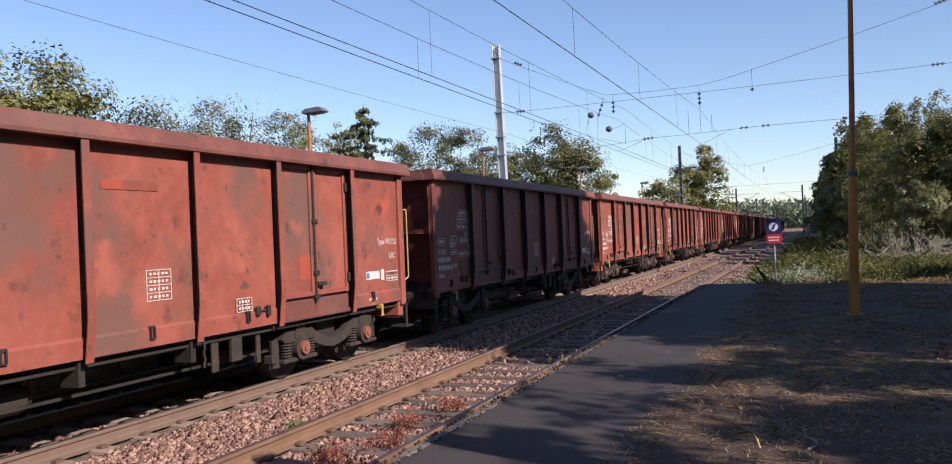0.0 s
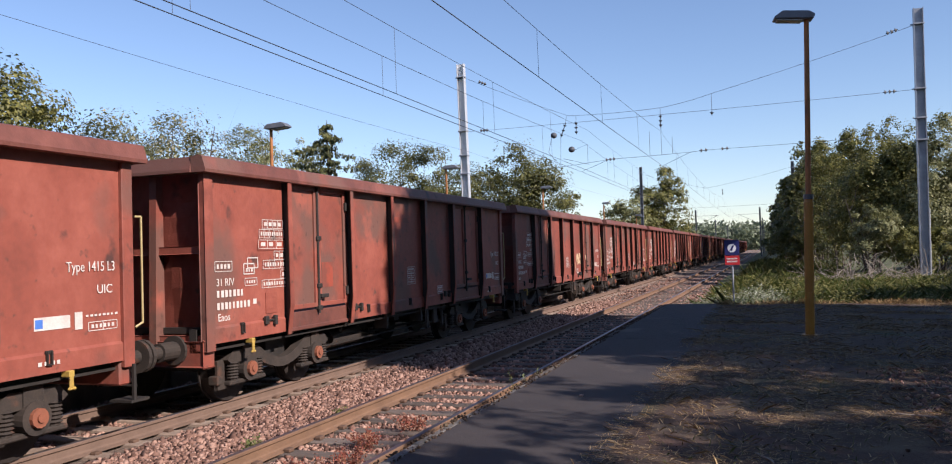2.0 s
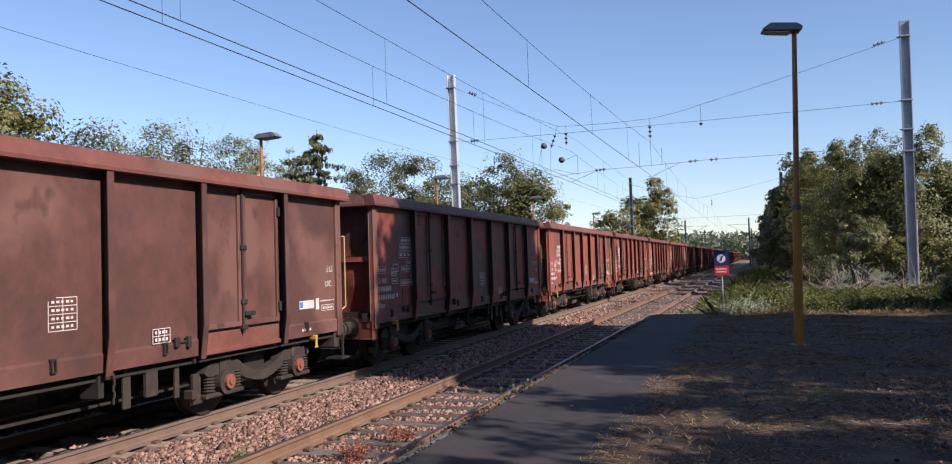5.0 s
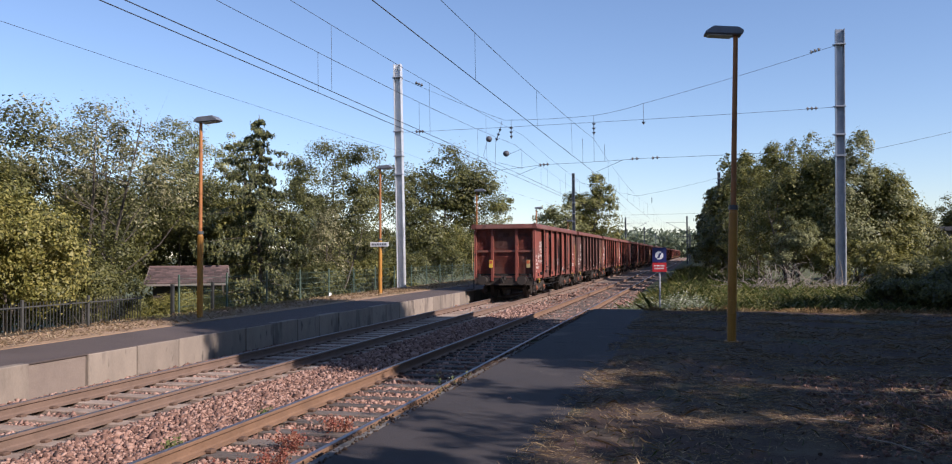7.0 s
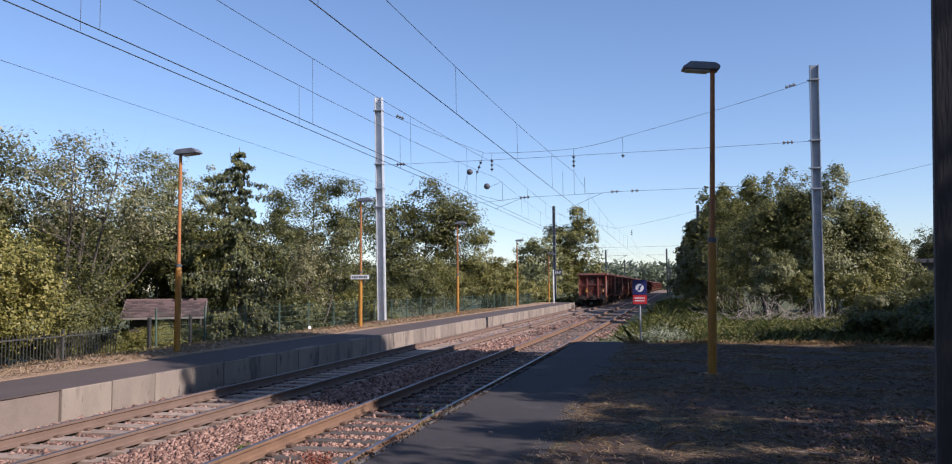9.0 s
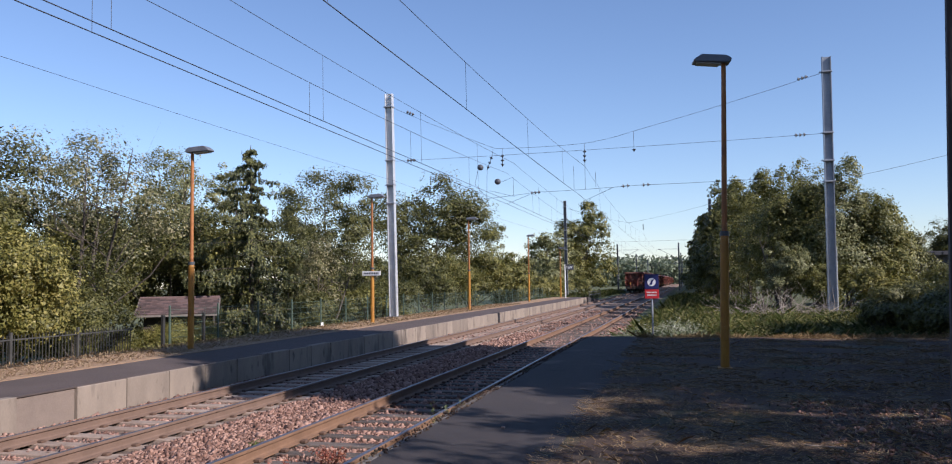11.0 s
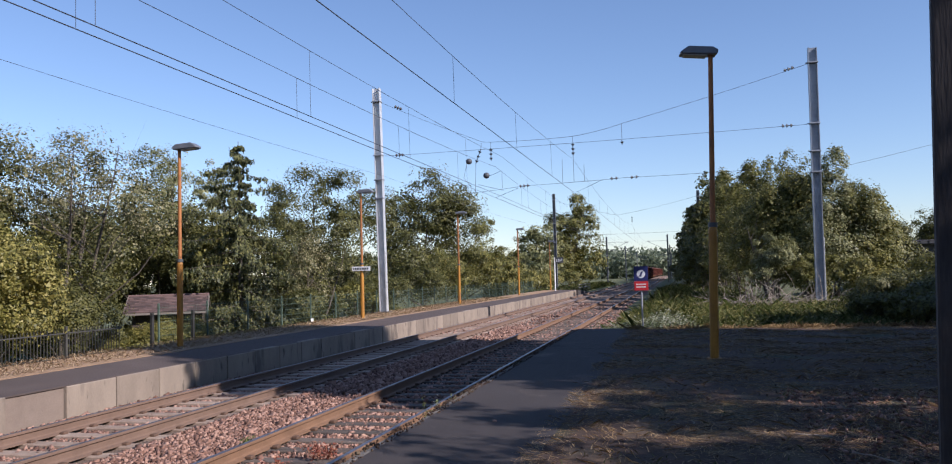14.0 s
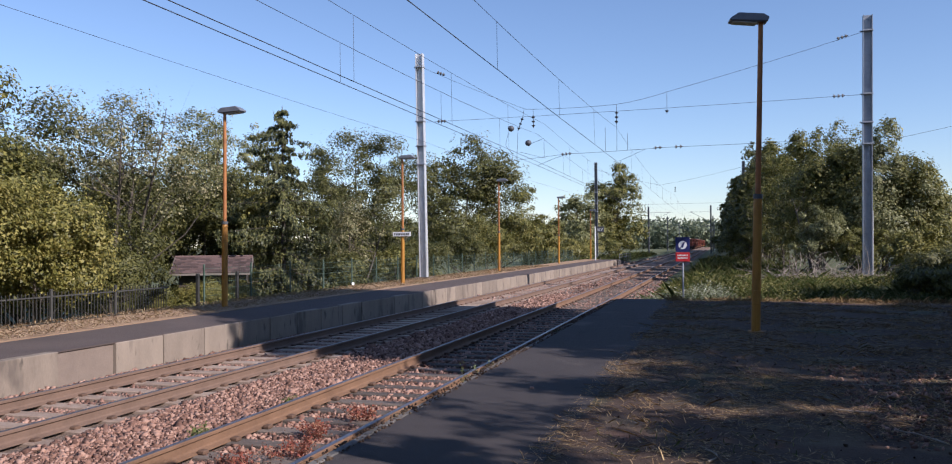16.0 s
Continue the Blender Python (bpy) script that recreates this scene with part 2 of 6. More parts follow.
M["dry_turf"] = material("dry_straw_turf", [(0.25, (0.18, 0.112, 0.066)), (0.5, (0.33, 0.215, 0.128)), (0.8, (0.46, 0.325, 0.205))], scale=1.5, fine=0.5, fine_scale=40, rough=1.0, bump=0.8, bump_scale=60, bump_dist=0.03, spots=[((0.12, 0.12, 0.045), 0.8, 0.62)])
M["lamp_head"] = material("grey_lamp_housing", [(0.3, (0.10, 0.11, 0.13)), (0.7, (0.17, 0.18, 0.2))], scale=5, rough=0.4)
M["lamp_glass"] = material("dull_lamp_cover", [(0.3, (0.4, 0.4, 0.38)), (0.7, (0.5, 0.5, 0.48))], scale=5, rough=0.25)
M["wire"] = material("dark_copper_wire", [(0.3, (0.035, 0.035, 0.04)), (0.7, (0.06, 0.06, 0.065))], scale=5, rough=0.5, metal=0.3)
M["insulator"] = material("brown_glass_insulator", [(0.3, (0.03, 0.03, 0.035)), (0.7, (0.06, 0.06, 0.07))], scale=5, rough=0.6)
M["ball"] = material("dark_grey_ball", [(0.3, (0.05, 0.055, 0.065)), (0.7, (0.09, 0.095, 0.11))], scale=9, rough=0.6)
M["post_dark"] = material("blackened_fence_post", [(0.3, (0.015, 0.015, 0.014)), (0.7, (0.035, 0.034, 0.03))], scale=5, rough=0.8)
M["fence_green"] = material("green_coated_wire", [(0.3, (0.05, 0.085, 0.062)), (0.7, (0.09, 0.125, 0.095))], scale=5, rough=0.5)
M["mast_far"] = material("dark_weathered_steel", [(0.3, (0.09, 0.095, 0.1)), (0.7, (0.15, 0.155, 0.16))], scale=3, rough=0.6, metal=0.2)
M["fence_grey"] = material("dull_iron_bars", [(0.3, (0.03, 0.03, 0.027)), (0.7, (0.065, 0.063, 0.056))], scale=5, rough=0.7)
M["roof_tile"] = material("faded_red_roof_tile", [(0.3, (0.05, 0.033, 0.031)), (0.7, (0.135, 0.086, 0.078))], scale=5, rough=0.9, bump=0.3, vary=0.5)
M["render"] = material("aged_wall_render", [(0.3, (0.12, 0.1, 0.085)), (0.7, (0.22, 0.19, 0.165))], scale=2, rough=0.95, bump=0.3)
M["dark_roof"] = material("dark_corrugated_sheet", [(0.3, (0.03, 0.03, 0.035)), (0.7, (0.06, 0.06, 0.068))], scale=2, rough=0.7)
M["pillar"] = material("dark_weathered_concrete", [(0.25, (0.02, 0.017, 0.016)), (0.5, (0.045, 0.038, 0.035)), (0.8, (0.1, 0.085, 0.078))], scale=4, fine=0.4, fine_scale=30, rough=0.85, bump=0.25, bump_scale=25, stretch=(3, 3, 0.4))
M["walkway"] = material("brownish_worn_asphalt", [(0.3, (0.058, 0.043, 0.038)), (0.7, (0.112, 0.083, 0.072))], scale=0.9, fine=0.45, fine_scale=55, rough=0.9, bump=0.5, bump_scale=140)
M["straw_pale"] = material("pale_dry_grass", [(0.2, (0.22, 0.15, 0.075)), (0.5, (0.4, 0.285, 0.155)), (0.8, (0.54, 0.42, 0.26))], scale=3, rough=0.9, vary=0.8, island=True, leaf=0.15)
M["sign_blue"] = material("navy_sign_enamel", [(0.3, (0.02, 0.025, 0.11)), (0.7, (0.03, 0.035, 0.15))], scale=5, rough=0.35)
M["sign_red"] = material("red_sign_enamel", [(0.3, (0.45, 0.025, 0.03)), (0.7, (0.55, 0.035, 0.04))], scale=5, rough=0.35)
M["sign_white"] = material("white_sign_enamel", [(0.3, (0.7, 0.7, 0.7)), (0.7, (0.8, 0.8, 0.8))], scale=5, rough=0.35)
M["sign_grey"] = material("dark_grey_sign", [(0.3, (0.06, 0.065, 0.07)), (0.7, (0.09, 0.095, 0.1))], scale=5, rough=0.4)

# ---------------------------------------------------------------- mesh helpers


def part(name, bm, mat, parent=None, label="", smooth=False, m=None):
    """One mesh object from a bmesh, under a thing or a part (or at top level)."""
    me = bpy.data.meshes.new(name)
    bm.to_mesh(me)
    bm.free()
    me.materials.append(mat)
    if smooth:
        me.shade_smooth()
    ob = new(name, me)
    ob.parent = parent
    if m is not None:
        ob.matrix_basis = m
    if label:
        ob["label"] = label
    return ob


def mesh_np(name, verts, faces, mat, parent=None):
    me = bpy.data.meshes.new(name)
    v, f = np.asarray(verts, dtype=np.float32), np.asarray(faces, dtype=np.int32)
    n = f.shape[1]
    me.vertices.add(len(v))
    me.vertices.foreach_set("co", v.ravel())
    me.loops.add(f.size)
    me.loops.foreach_set("vertex_index", f.ravel())
    me.polygons.add(len(f))
    me.polygons.foreach_set("loop_start", np.arange(0, f.size, n, dtype=np.int32))
    me.update(calc_edges=True)
    me.validate()
    me.materials.append(mat)
    ob = new(name, me)
    ob.parent = parent
    return ob


def box(bm, x0, x1, y0, y1, z0, z1, c=0.0):
    """A box; c chamfers its edges."""
    r = bmesh.ops.create_cube(bm, size=1.0)["verts"]
    for v in r:
        v.co = Vector(((x0 + x1) / 2 + v.co.x * (x1 - x0), (y0 + y1) / 2 + v.co.y * (y1 - y0), (z0 + z1) / 2 + v.co.z * (z1 - z0)))
    if c:
        es = list({e for v in r for e in v.link_edges})
        bmesh.ops.bevel(bm, geom=es, offset=c, segments=1, affect="EDGES", profile=0.5)
    return bm


def boxes(*rows, c=0.0):
    bm = bmesh.new()
    for r in rows:
        box(bm, *r, c=c)
    return bm


def cyl(bm, a, b, r, r2=None, n=12, caps=True):
    a, b = Vector(a), Vector(b)
    d = b - a
    q = d.to_track_quat("Z", "Y").to_matrix()
    r2 = r if r2 is None else r2
    ring = []
    for p, rad in ((a, r), (b, r2)):
        ring.append([bm.verts.new(p + q @ Vector((rad * math.cos(2 * math.pi * i / n), rad * math.sin(2 * math.pi * i / n), 0))) for i in range(n)])
    for i in range(n):
        j = (i + 1) % n
        bm.faces.new((ring[0][i], ring[0][j], ring[1][j], ring[1][i]))
    if caps:
        bm.faces.new(ring[0][::-1])
        bm.faces.new(ring[1])
    return bm


def lathe(bm, x, y, rows, n=10):
    """One closed turned body about the upright through (x, y); rows: (z, radius)."""
    rings = [[bm.verts.new((x + r * math.cos(k * 6.2832 / n), y + r * math.sin(k * 6.2832 / n), z)) for k in range(n)] for z, r in rows]
    for p, q in zip(rings[:-1], rings[1:]):
        for k in range(n):
            bm.faces.new((p[k], p[(k + 1) % n], q[(k + 1) % n], q[k]))
    bm.faces.new(rings[0][::-1])
    bm.faces.new(rings[-1])
    return bm


def cyls(*rows, n=12):
    bm = bmesh.new()
    for r in rows:
        cyl(bm, *r, n=n)
    return bm


def tube(bm, pts, r, n=6):
    for a, b in zip(pts[:-1], pts[1:]):
        cyl(bm, a, b, r, n=n)
    return bm


def prism(bm, outline, x0, x1, axis="x"):
    """A flat outline pulled along an axis. outline: (y, z) for axis x, (x, z) for axis y, (x, y) for axis z."""
    def at(p, d):
        return (d, p[0], p[1]) if axis == "x" else (p[0], d, p[1]) if axis == "y" else (p[0], p[1], d)
    a = [bm.verts.new(at(p, x0)) for p in outline]
    b = [bm.verts.new(at(p, x1)) for p in outline]
    k = len(outline)
    for i in range(k):
        j = (i + 1) % k
        bm.faces.new((a[i], a[j], b[j], b[i]))
    bm.faces.new(a[::-1])
    bm.faces.new(b)
    bmesh.ops.recalc_face_normals(bm, faces=bm.faces)
    return bm


def empty(name, m=None, **tags):
    ob = new(name)
    ob.empty_display_size = 0.2
    if m is not None:
        ob.matrix_basis = m
    return tagged(ob, **tags)


def lettering(body, size, mat, parent, m, name="lettering", label=""):
    cu = bpy.data.curves.new(name, "FONT")
    cu.body, cu.size, cu.extrude = body, size, 0.002
    tmp = bpy.data.objects.new(name, cu)
    me = bpy.data.meshes.new_from_object(tmp)
    bpy.data.objects.remove(tmp)
    me.materials.append(mat)
    ob = new(name, me)
    ob.parent, ob.matrix_basis = parent, m
    if label:
        ob["label"] = label
    return ob

# ---------------------------------------------------------------- ground and tracks
RAIL_Z = -0.35                     # rail head; the platforms are at 0, the eye at 1.6
T1, T2 = -8.11, -4.44              # track axes
rng = np.random.default_rng(4)


def smooth_step(a, b, x):
    t = np.clip((x - a) / (b - a), 0, 1)
    return t * t * (3 - 2 * t)


def land(x, y):
    """Height of the open ground."""
    z = np.full_like(x, -0.60)
    z = z + 0.35 * smooth_step(-10.0, -12.0, x) - 0.05 * smooth_step(-12.0, -14.4, x)
    z = z - 1.1 * smooth_step(-14.8, -20.0, x)
    right = smooth_step(-2.9, -0.5, x)
    z = z + right * (0.28 + 0.25 * smooth_step(26, 34, y))
    z = z + 0.5 * smooth_step(5, 12, x) * smooth_step(26, 40, y)
    return z


xs = np.unique(np.concatenate([np.arange(-30, 16, 0.6), np.array([-1500, -700, -300, -150, -90, -60, -45, -36, 20, 26, 36, 50, 80, 140, 300, 700, 1500.0])]))
ys = np.unique(np.concatenate([np.arange(-16, 60, 0.8), np.arange(60, 140, 4.0), np.array([-1500, -600, -250, -120, -60, -35, -24, 160, 200, 260, 340, 450, 700, 1200, 2500.0])]))
gx, gy = np.meshgrid(xs, ys)
gz = land(gx, gy) + 0.03 * np.sin(gx * 1.7 + 0.6 * gy) * np.cos(gy * 1.1) * (np.abs(gx + 6.3) > 4)
nx, ny = len(xs), len(ys)
idx = np.arange(nx * ny).reshape(ny, nx)
quads = np.stack([idx[:-1, :-1], idx[:-1, 1:], idx[1:, 1:], idx[1:, :-1]], -1).reshape(-1, 4)
tagged(mesh_np("ground", np.stack([gx, gy, gz], -1).reshape(-1, 3), quads, M["ground"]), "rough grassy ground with weeds beside the railway", "ground", kind="structure")

# ballast: a raised bed under both tracks, with loose stones on it near the platform
bm = bmesh.new()
prism(bm, [(-9.75, -0.75), (-9.75, -0.55), (-9.3, -0.575), (-7.0, -0.56), (-6.3, -0.56), (-5.6, -0.56), (-3.3, -0.575), (-2.86, -0.57), (-2.86, -0.75)], -30, 45, axis="y")
prism(bm, [(-10.4, -0.75), (-9.75, -0.53), (-7.0, -0.525), (-6.3, -0.56), (-5.6, -0.54), (-3.3, -0.54), (-2.3, -0.75)], 45, 900, axis="y")
ballast = tagged(part("ballast_bed", bm, M["ballast_bed"]), "pinkish grey crushed stone ballast under the tracks", "ballast", kind="structure")


def stones(count, xr, yr, z, size, seed):
    r = np.random.default_rng(seed)
    base = np.array([(x, y, z) for x in (-0.6, 0.6) for y in (-0.6, 0.6) for z in (-0.6, 0.6)])
    tri = np.array([(0, 1, 3, 2), (4, 6, 7, 5), (0, 4, 5, 1), (2, 3, 7, 6), (0, 2, 6, 4), (1, 5, 7, 3)])
    s = size * np.exp(r.normal(0, 0.3, count))
    v = base[None] * (1 + r.normal(0, 0.36, (count, 8, 3))) * (s[:, None] * r.uniform(0.6, 1.3, (count, 3)))[:, None, :]
    a = r.uniform(0, 6.28, (count, 3))
    ca, sa = np.cos(a), np.sin(a)
    x, y, zz = v[..., 0], v[..., 1], v[..., 2]
    x, y = x * ca[:, None, 0] - y * sa[:, None, 0], x * sa[:, None, 0] + y * ca[:, None, 0]
    y, zz = y * ca[:, None, 1] - zz * sa[:, None, 1], y * sa[:, None, 1] + zz * ca[:, None, 1]
    px, py = r.uniform(*xr, count), r.uniform(*yr, count)
    pz = z + r.uniform(-0.4, 0.7, count) * size
    v = np.stack([x + px[:, None], y + py[:, None], zz + pz[:, None]], -1)
    f = tri[None] + 8 * np.arange(count)[:, None, None]
    return v.reshape(-1, 3), f.reshape(-1, 4)


sets = [stones(17000, (-7.0, -5.35), (2.0, 14), -0.535, 0.026, 1), stones(8000, (-7.0, -5.35), (14, 34), -0.54, 0.035, 2),
        stones(5200, (-9.7, -8.95), (3.0, 18), -0.54, 0.03, 3), stones(7500, (-8.75, -7.45), (3.0, 20), -0.582, 0.03, 4),
        stones(9000, (-5.1, -3.76), (2.0, 13), -0.562, 0.024, 5), stones(3500, (-5.1, -3.76), (13, 30), -0.562, 0.03, 6),
        stones(1600, (-3.6, -2.95), (2.0, 22), -0.55, 0.03, 7), stones(4000, (-9.7, -2.9), (30, 60), -0.545, 0.036, 8), stones(700, (-3.4, -2.0), (24.3, 40), -0.55, 0.045, 9)]
off, vs, fs = 0, [], []
for v, f in sets:
    vs.append(v)
    fs.append(f + off)
    off += len(v)
tagged(mesh_np("ballast_stones", np.concatenate(vs), np.concatenate(fs), M["stone"], None), "loose pinkish crushed ballast stones between the rails", "ballast", kind="stuff")

RAIL = [(-0.07, 0.0), (0.07, 0.0), (0.07, 0.012), (0.016, 0.03), (0.009, 0.05), (0.009, 0.122), (0.034, 0.135), (0.034, 0.164), (0.028, 0.170), (-0.028, 0.170), (-0.034, 0.164), (-0.034, 0.135), (-0.009, 0.122), (-0.009, 0.05), (-0.016, 0.03), (-0.07, 0.012)]


def rail(x, side, label):
    thing = empty("rail", pose(x, 0, RAIL_Z - 0.172), label=label, category="rail", group="rails", kind="structure")
    bm = bmesh.new()
    prism(bm, RAIL, -30, 900, axis="y")
    part("rail_web", bm, side, thing)
    part("rail_head", boxes((-0.027, 0.027, -30, 900, 0.169, 0.1735)), M["rail_top"], thing, "polished running surface")
    return thing


for xr, sd, lb in ((T1 - 0.753, "rail_grey", "dusty steel rail with a polished head"), (T1 + 0.753, "rail_grey", "dusty steel rail with a polished head"),
                   (T2 - 0.753, "rail", "rust-brown steel rail with a polished head"), (T2 + 0.753, "rail", "rust-brown steel rail with a polished head")):
    rail(xr, M[sd], lb)


def sleepers():
    """Concrete sleepers under the first track, oak ones under the second, each with its rail clips."""
    bm = bmesh.new()
    prism(bm, [(-0.145, -0.2), (0.145, -0.2), (0.12, 0.0), (0.10, 0.012), (-0.10, 0.012), (-0.12, 0.0)], -1.2, 1.2, axis="x")
    conc = part("concrete_sleeper", bm, M["concrete_sleeper"])
    oak = part("wooden_sleeper", boxes((-1.28, 1.28, -0.12, 0.12, -0.14, 0.0), c=0.012), M["wood_sleeper"])
    for ob, ax, z0, step, lab in ((conc, T1, RAIL_Z - 0.182, 0.6, "pale dusty concrete sleeper set in ballast"), (oak, T2, RAIL_Z - 0.172, 0.6, "grey weathered wooden sleeper set in ballast")):
        tagged(ob, lab, "sleeper", "sleepers of the track", "structure")
        part("rail_clip", boxes(*[(s * 0.753 + d - 0.045, s * 0.753 + d + 0.045, -0.05, 0.05, -0.002, 0.045) for s in (-1, 1) for d in (-0.115, 0.115)], c=0.012), M["clip"], ob)
        first = pose(ax, -5.9, z0)
        ob.matrix_basis = first
        n = 125
        for i in range(1, n):
            copy_thing(ob, pose(ax + random.uniform(-0.02, 0.02), -5.9 + i * step + random.uniform(-0.02, 0.02), z0, 0, 0, random.uniform(-0.6, 0.6)))
    far = [(T1 - 1.2, T1 + 1.2, y - 0.12, y + 0.12, -0.7, RAIL_Z - 0.175) for y in np.arange(69.5, 240, 0.6)]
    tagged(part("far_sleepers", boxes(*far), M["concrete_sleeper"]), "distant row of concrete sleepers in ballast", "sleeper", kind="stuff")


# ---------------------------------------------------------------- platforms
def left_platform():
    thing = empty("platform_far", label="low far platform with asphalt walkway and a concrete block front", category="platform", kind="structure")
    part("platform_fill", boxes((-12.6, -9.98, -30, 84, -0.62, -0.02)), M["block_old"], thing)
    part("platform_walkway", boxes((-11.9, -9.83, -30, 84, -0.02, 0.0)), M["walkway"], thing, "brownish worn asphalt walkway")
    bm = bmesh.new()
    prism(bm, [(-14.6, -0.75), (-14.6, -0.26), (-13.9, -0.03), (-13.3, 0.03), (-12.4, 0.03), (-11.75, 0.012), (-11.75, -0.75)], -30, 84, axis="y")
    part("verge", bm, M["dry_turf"], thing, "dry grass verge behind the walkway")
    plain = boxes((-9.985, -9.8, -0.61, 0.61, -0.72, -0.004), c=0.012)
    first = part("concrete_block", plain, M["block"], thing)
    old = part("rendered_block", boxes((-9.985, -9.855, -0.62, 0.62, -0.72, -0.004)), M["block_old"], thing, "brown rendered stretch of platform front")
    spots, y = [], -8.95
    while y < 83:
        spots.append(y)
        y += 1.245
    for k, y in enumerate(spots):
        ob = old if abs(y - 11.0) < 0.63 else first
        o = ob if (ob is old or k == 0) else ob.copy()
        if o is not ob:
            scene.collection.objects.link(o)
        o.location = (random.uniform(-0.006, 0.006), y, random.uniform(-0.008, 0.006))
    # ramp and railing at the far end
    bm = bmesh.new()
    prism(bm, [(84.0, -0.7), (84.0, 0.0), (94, -0.45), (94, -0.7)], -12.0, -9.83, axis="x")
    part("ramp", bm, M["asphalt"], thing, "asphalt ramp at the end")
    rl = empty("guard_rail", label="low dark grey tube railing at the platform end", category="railing")
    for i in range(6):
        part("upright", cyls(((-9.9 + 0.1, 85 + i * 2.2, -0.5), (-9.8, 85 + i * 2.2, 0.55), 0.03), n=8), M["mast_far"], rl)
    for z in (0.2, 0.5):
        part("tube", cyls(((-9.8, 85, z), (-9.8, 96, z), 0.028), n=8), M["mast_far"], rl)


def soil(x, y):
    """Height of the uneven trodden earth on the near platform."""
    z = np.array([noise.noise((a * 0.9, b * 0.9, 0)) * 0.035 + noise.noise((a * 3.1, b * 3.1, 4)) * 0.012 for a, b in zip(x.ravel(), y.ravel())]).reshape(x.shape) + 0.004
    return z * smooth_step(-1.45, -0.9, x) - 0.25 * smooth_step(23.6, 24.4, y)


def right_platform():
    thing = empty("platform_near", label="low near platform with an asphalt path and trodden dry ground", category="platform", kind="structure")
    part("platform_fill", boxes((-2.88, 14, -30, 24.2, -0.8, -0.03)), M["block_old"], thing)
    part("path", boxes((-2.825, -1.25, -30, 24.0, -0.03, 0.006)), M["asphalt"], thing, "dark worn asphalt path")
    # trodden earth, gently uneven
    ax, ay = np.meshgrid(np.arange(-1.42, 14.1, 0.16), np.arange(-6, 24.4, 0.16))
    az = soil(ax, ay)
    i2 = np.arange(ax.size).reshape(ax.shape)
    q = np.stack([i2[:-1, :-1], i2[:-1, 1:], i2[1:, 1:], i2[1:, :-1]], -1).reshape(-1, 4)
    mesh_np("trodden_earth", np.stack([ax, ay, az], -1).reshape(-1, 3), q, M["dry_soil"], thing)["label"] = "bare brown earth with cut dry grass"
    kerb = part("edge_stone", boxes((-0.04, 0.04, -0.49, 0.49, -0.3, 0.008), c=0.01), M["kerb"], thing)
    n = 33
    for i in range(n):
        o = kerb if i == 0 else kerb.copy()
        if i:
            scene.collection.objects.link(o)
        o.location = (-2.865 + random.uniform(-0.012, 0.012), -8 + i * 0.99, random.uniform(-0.012, 0.008))
        o.rotation_euler = (random.uniform(-0.01, 0.01), random.uniform(-0.03, 0.03), random.uniform(-0.008, 0.008))


left_platform()
right_platform()

# ---------------------------------------------------------------- goods wagons
HALF = 6.16                                      # half the body's length
POSTS = [-4.32, -2.4, -0.8, 0.8, 2.4, 4.32]      # side posts; doors between 2.4 and 4.32
SIDE_M = Matrix(((0, 0, 1, 0), (1, 0, 0, 0), (0, 1, 0, 0), (0, 0, 0, 1)))   # lettering onto the side that faces +x


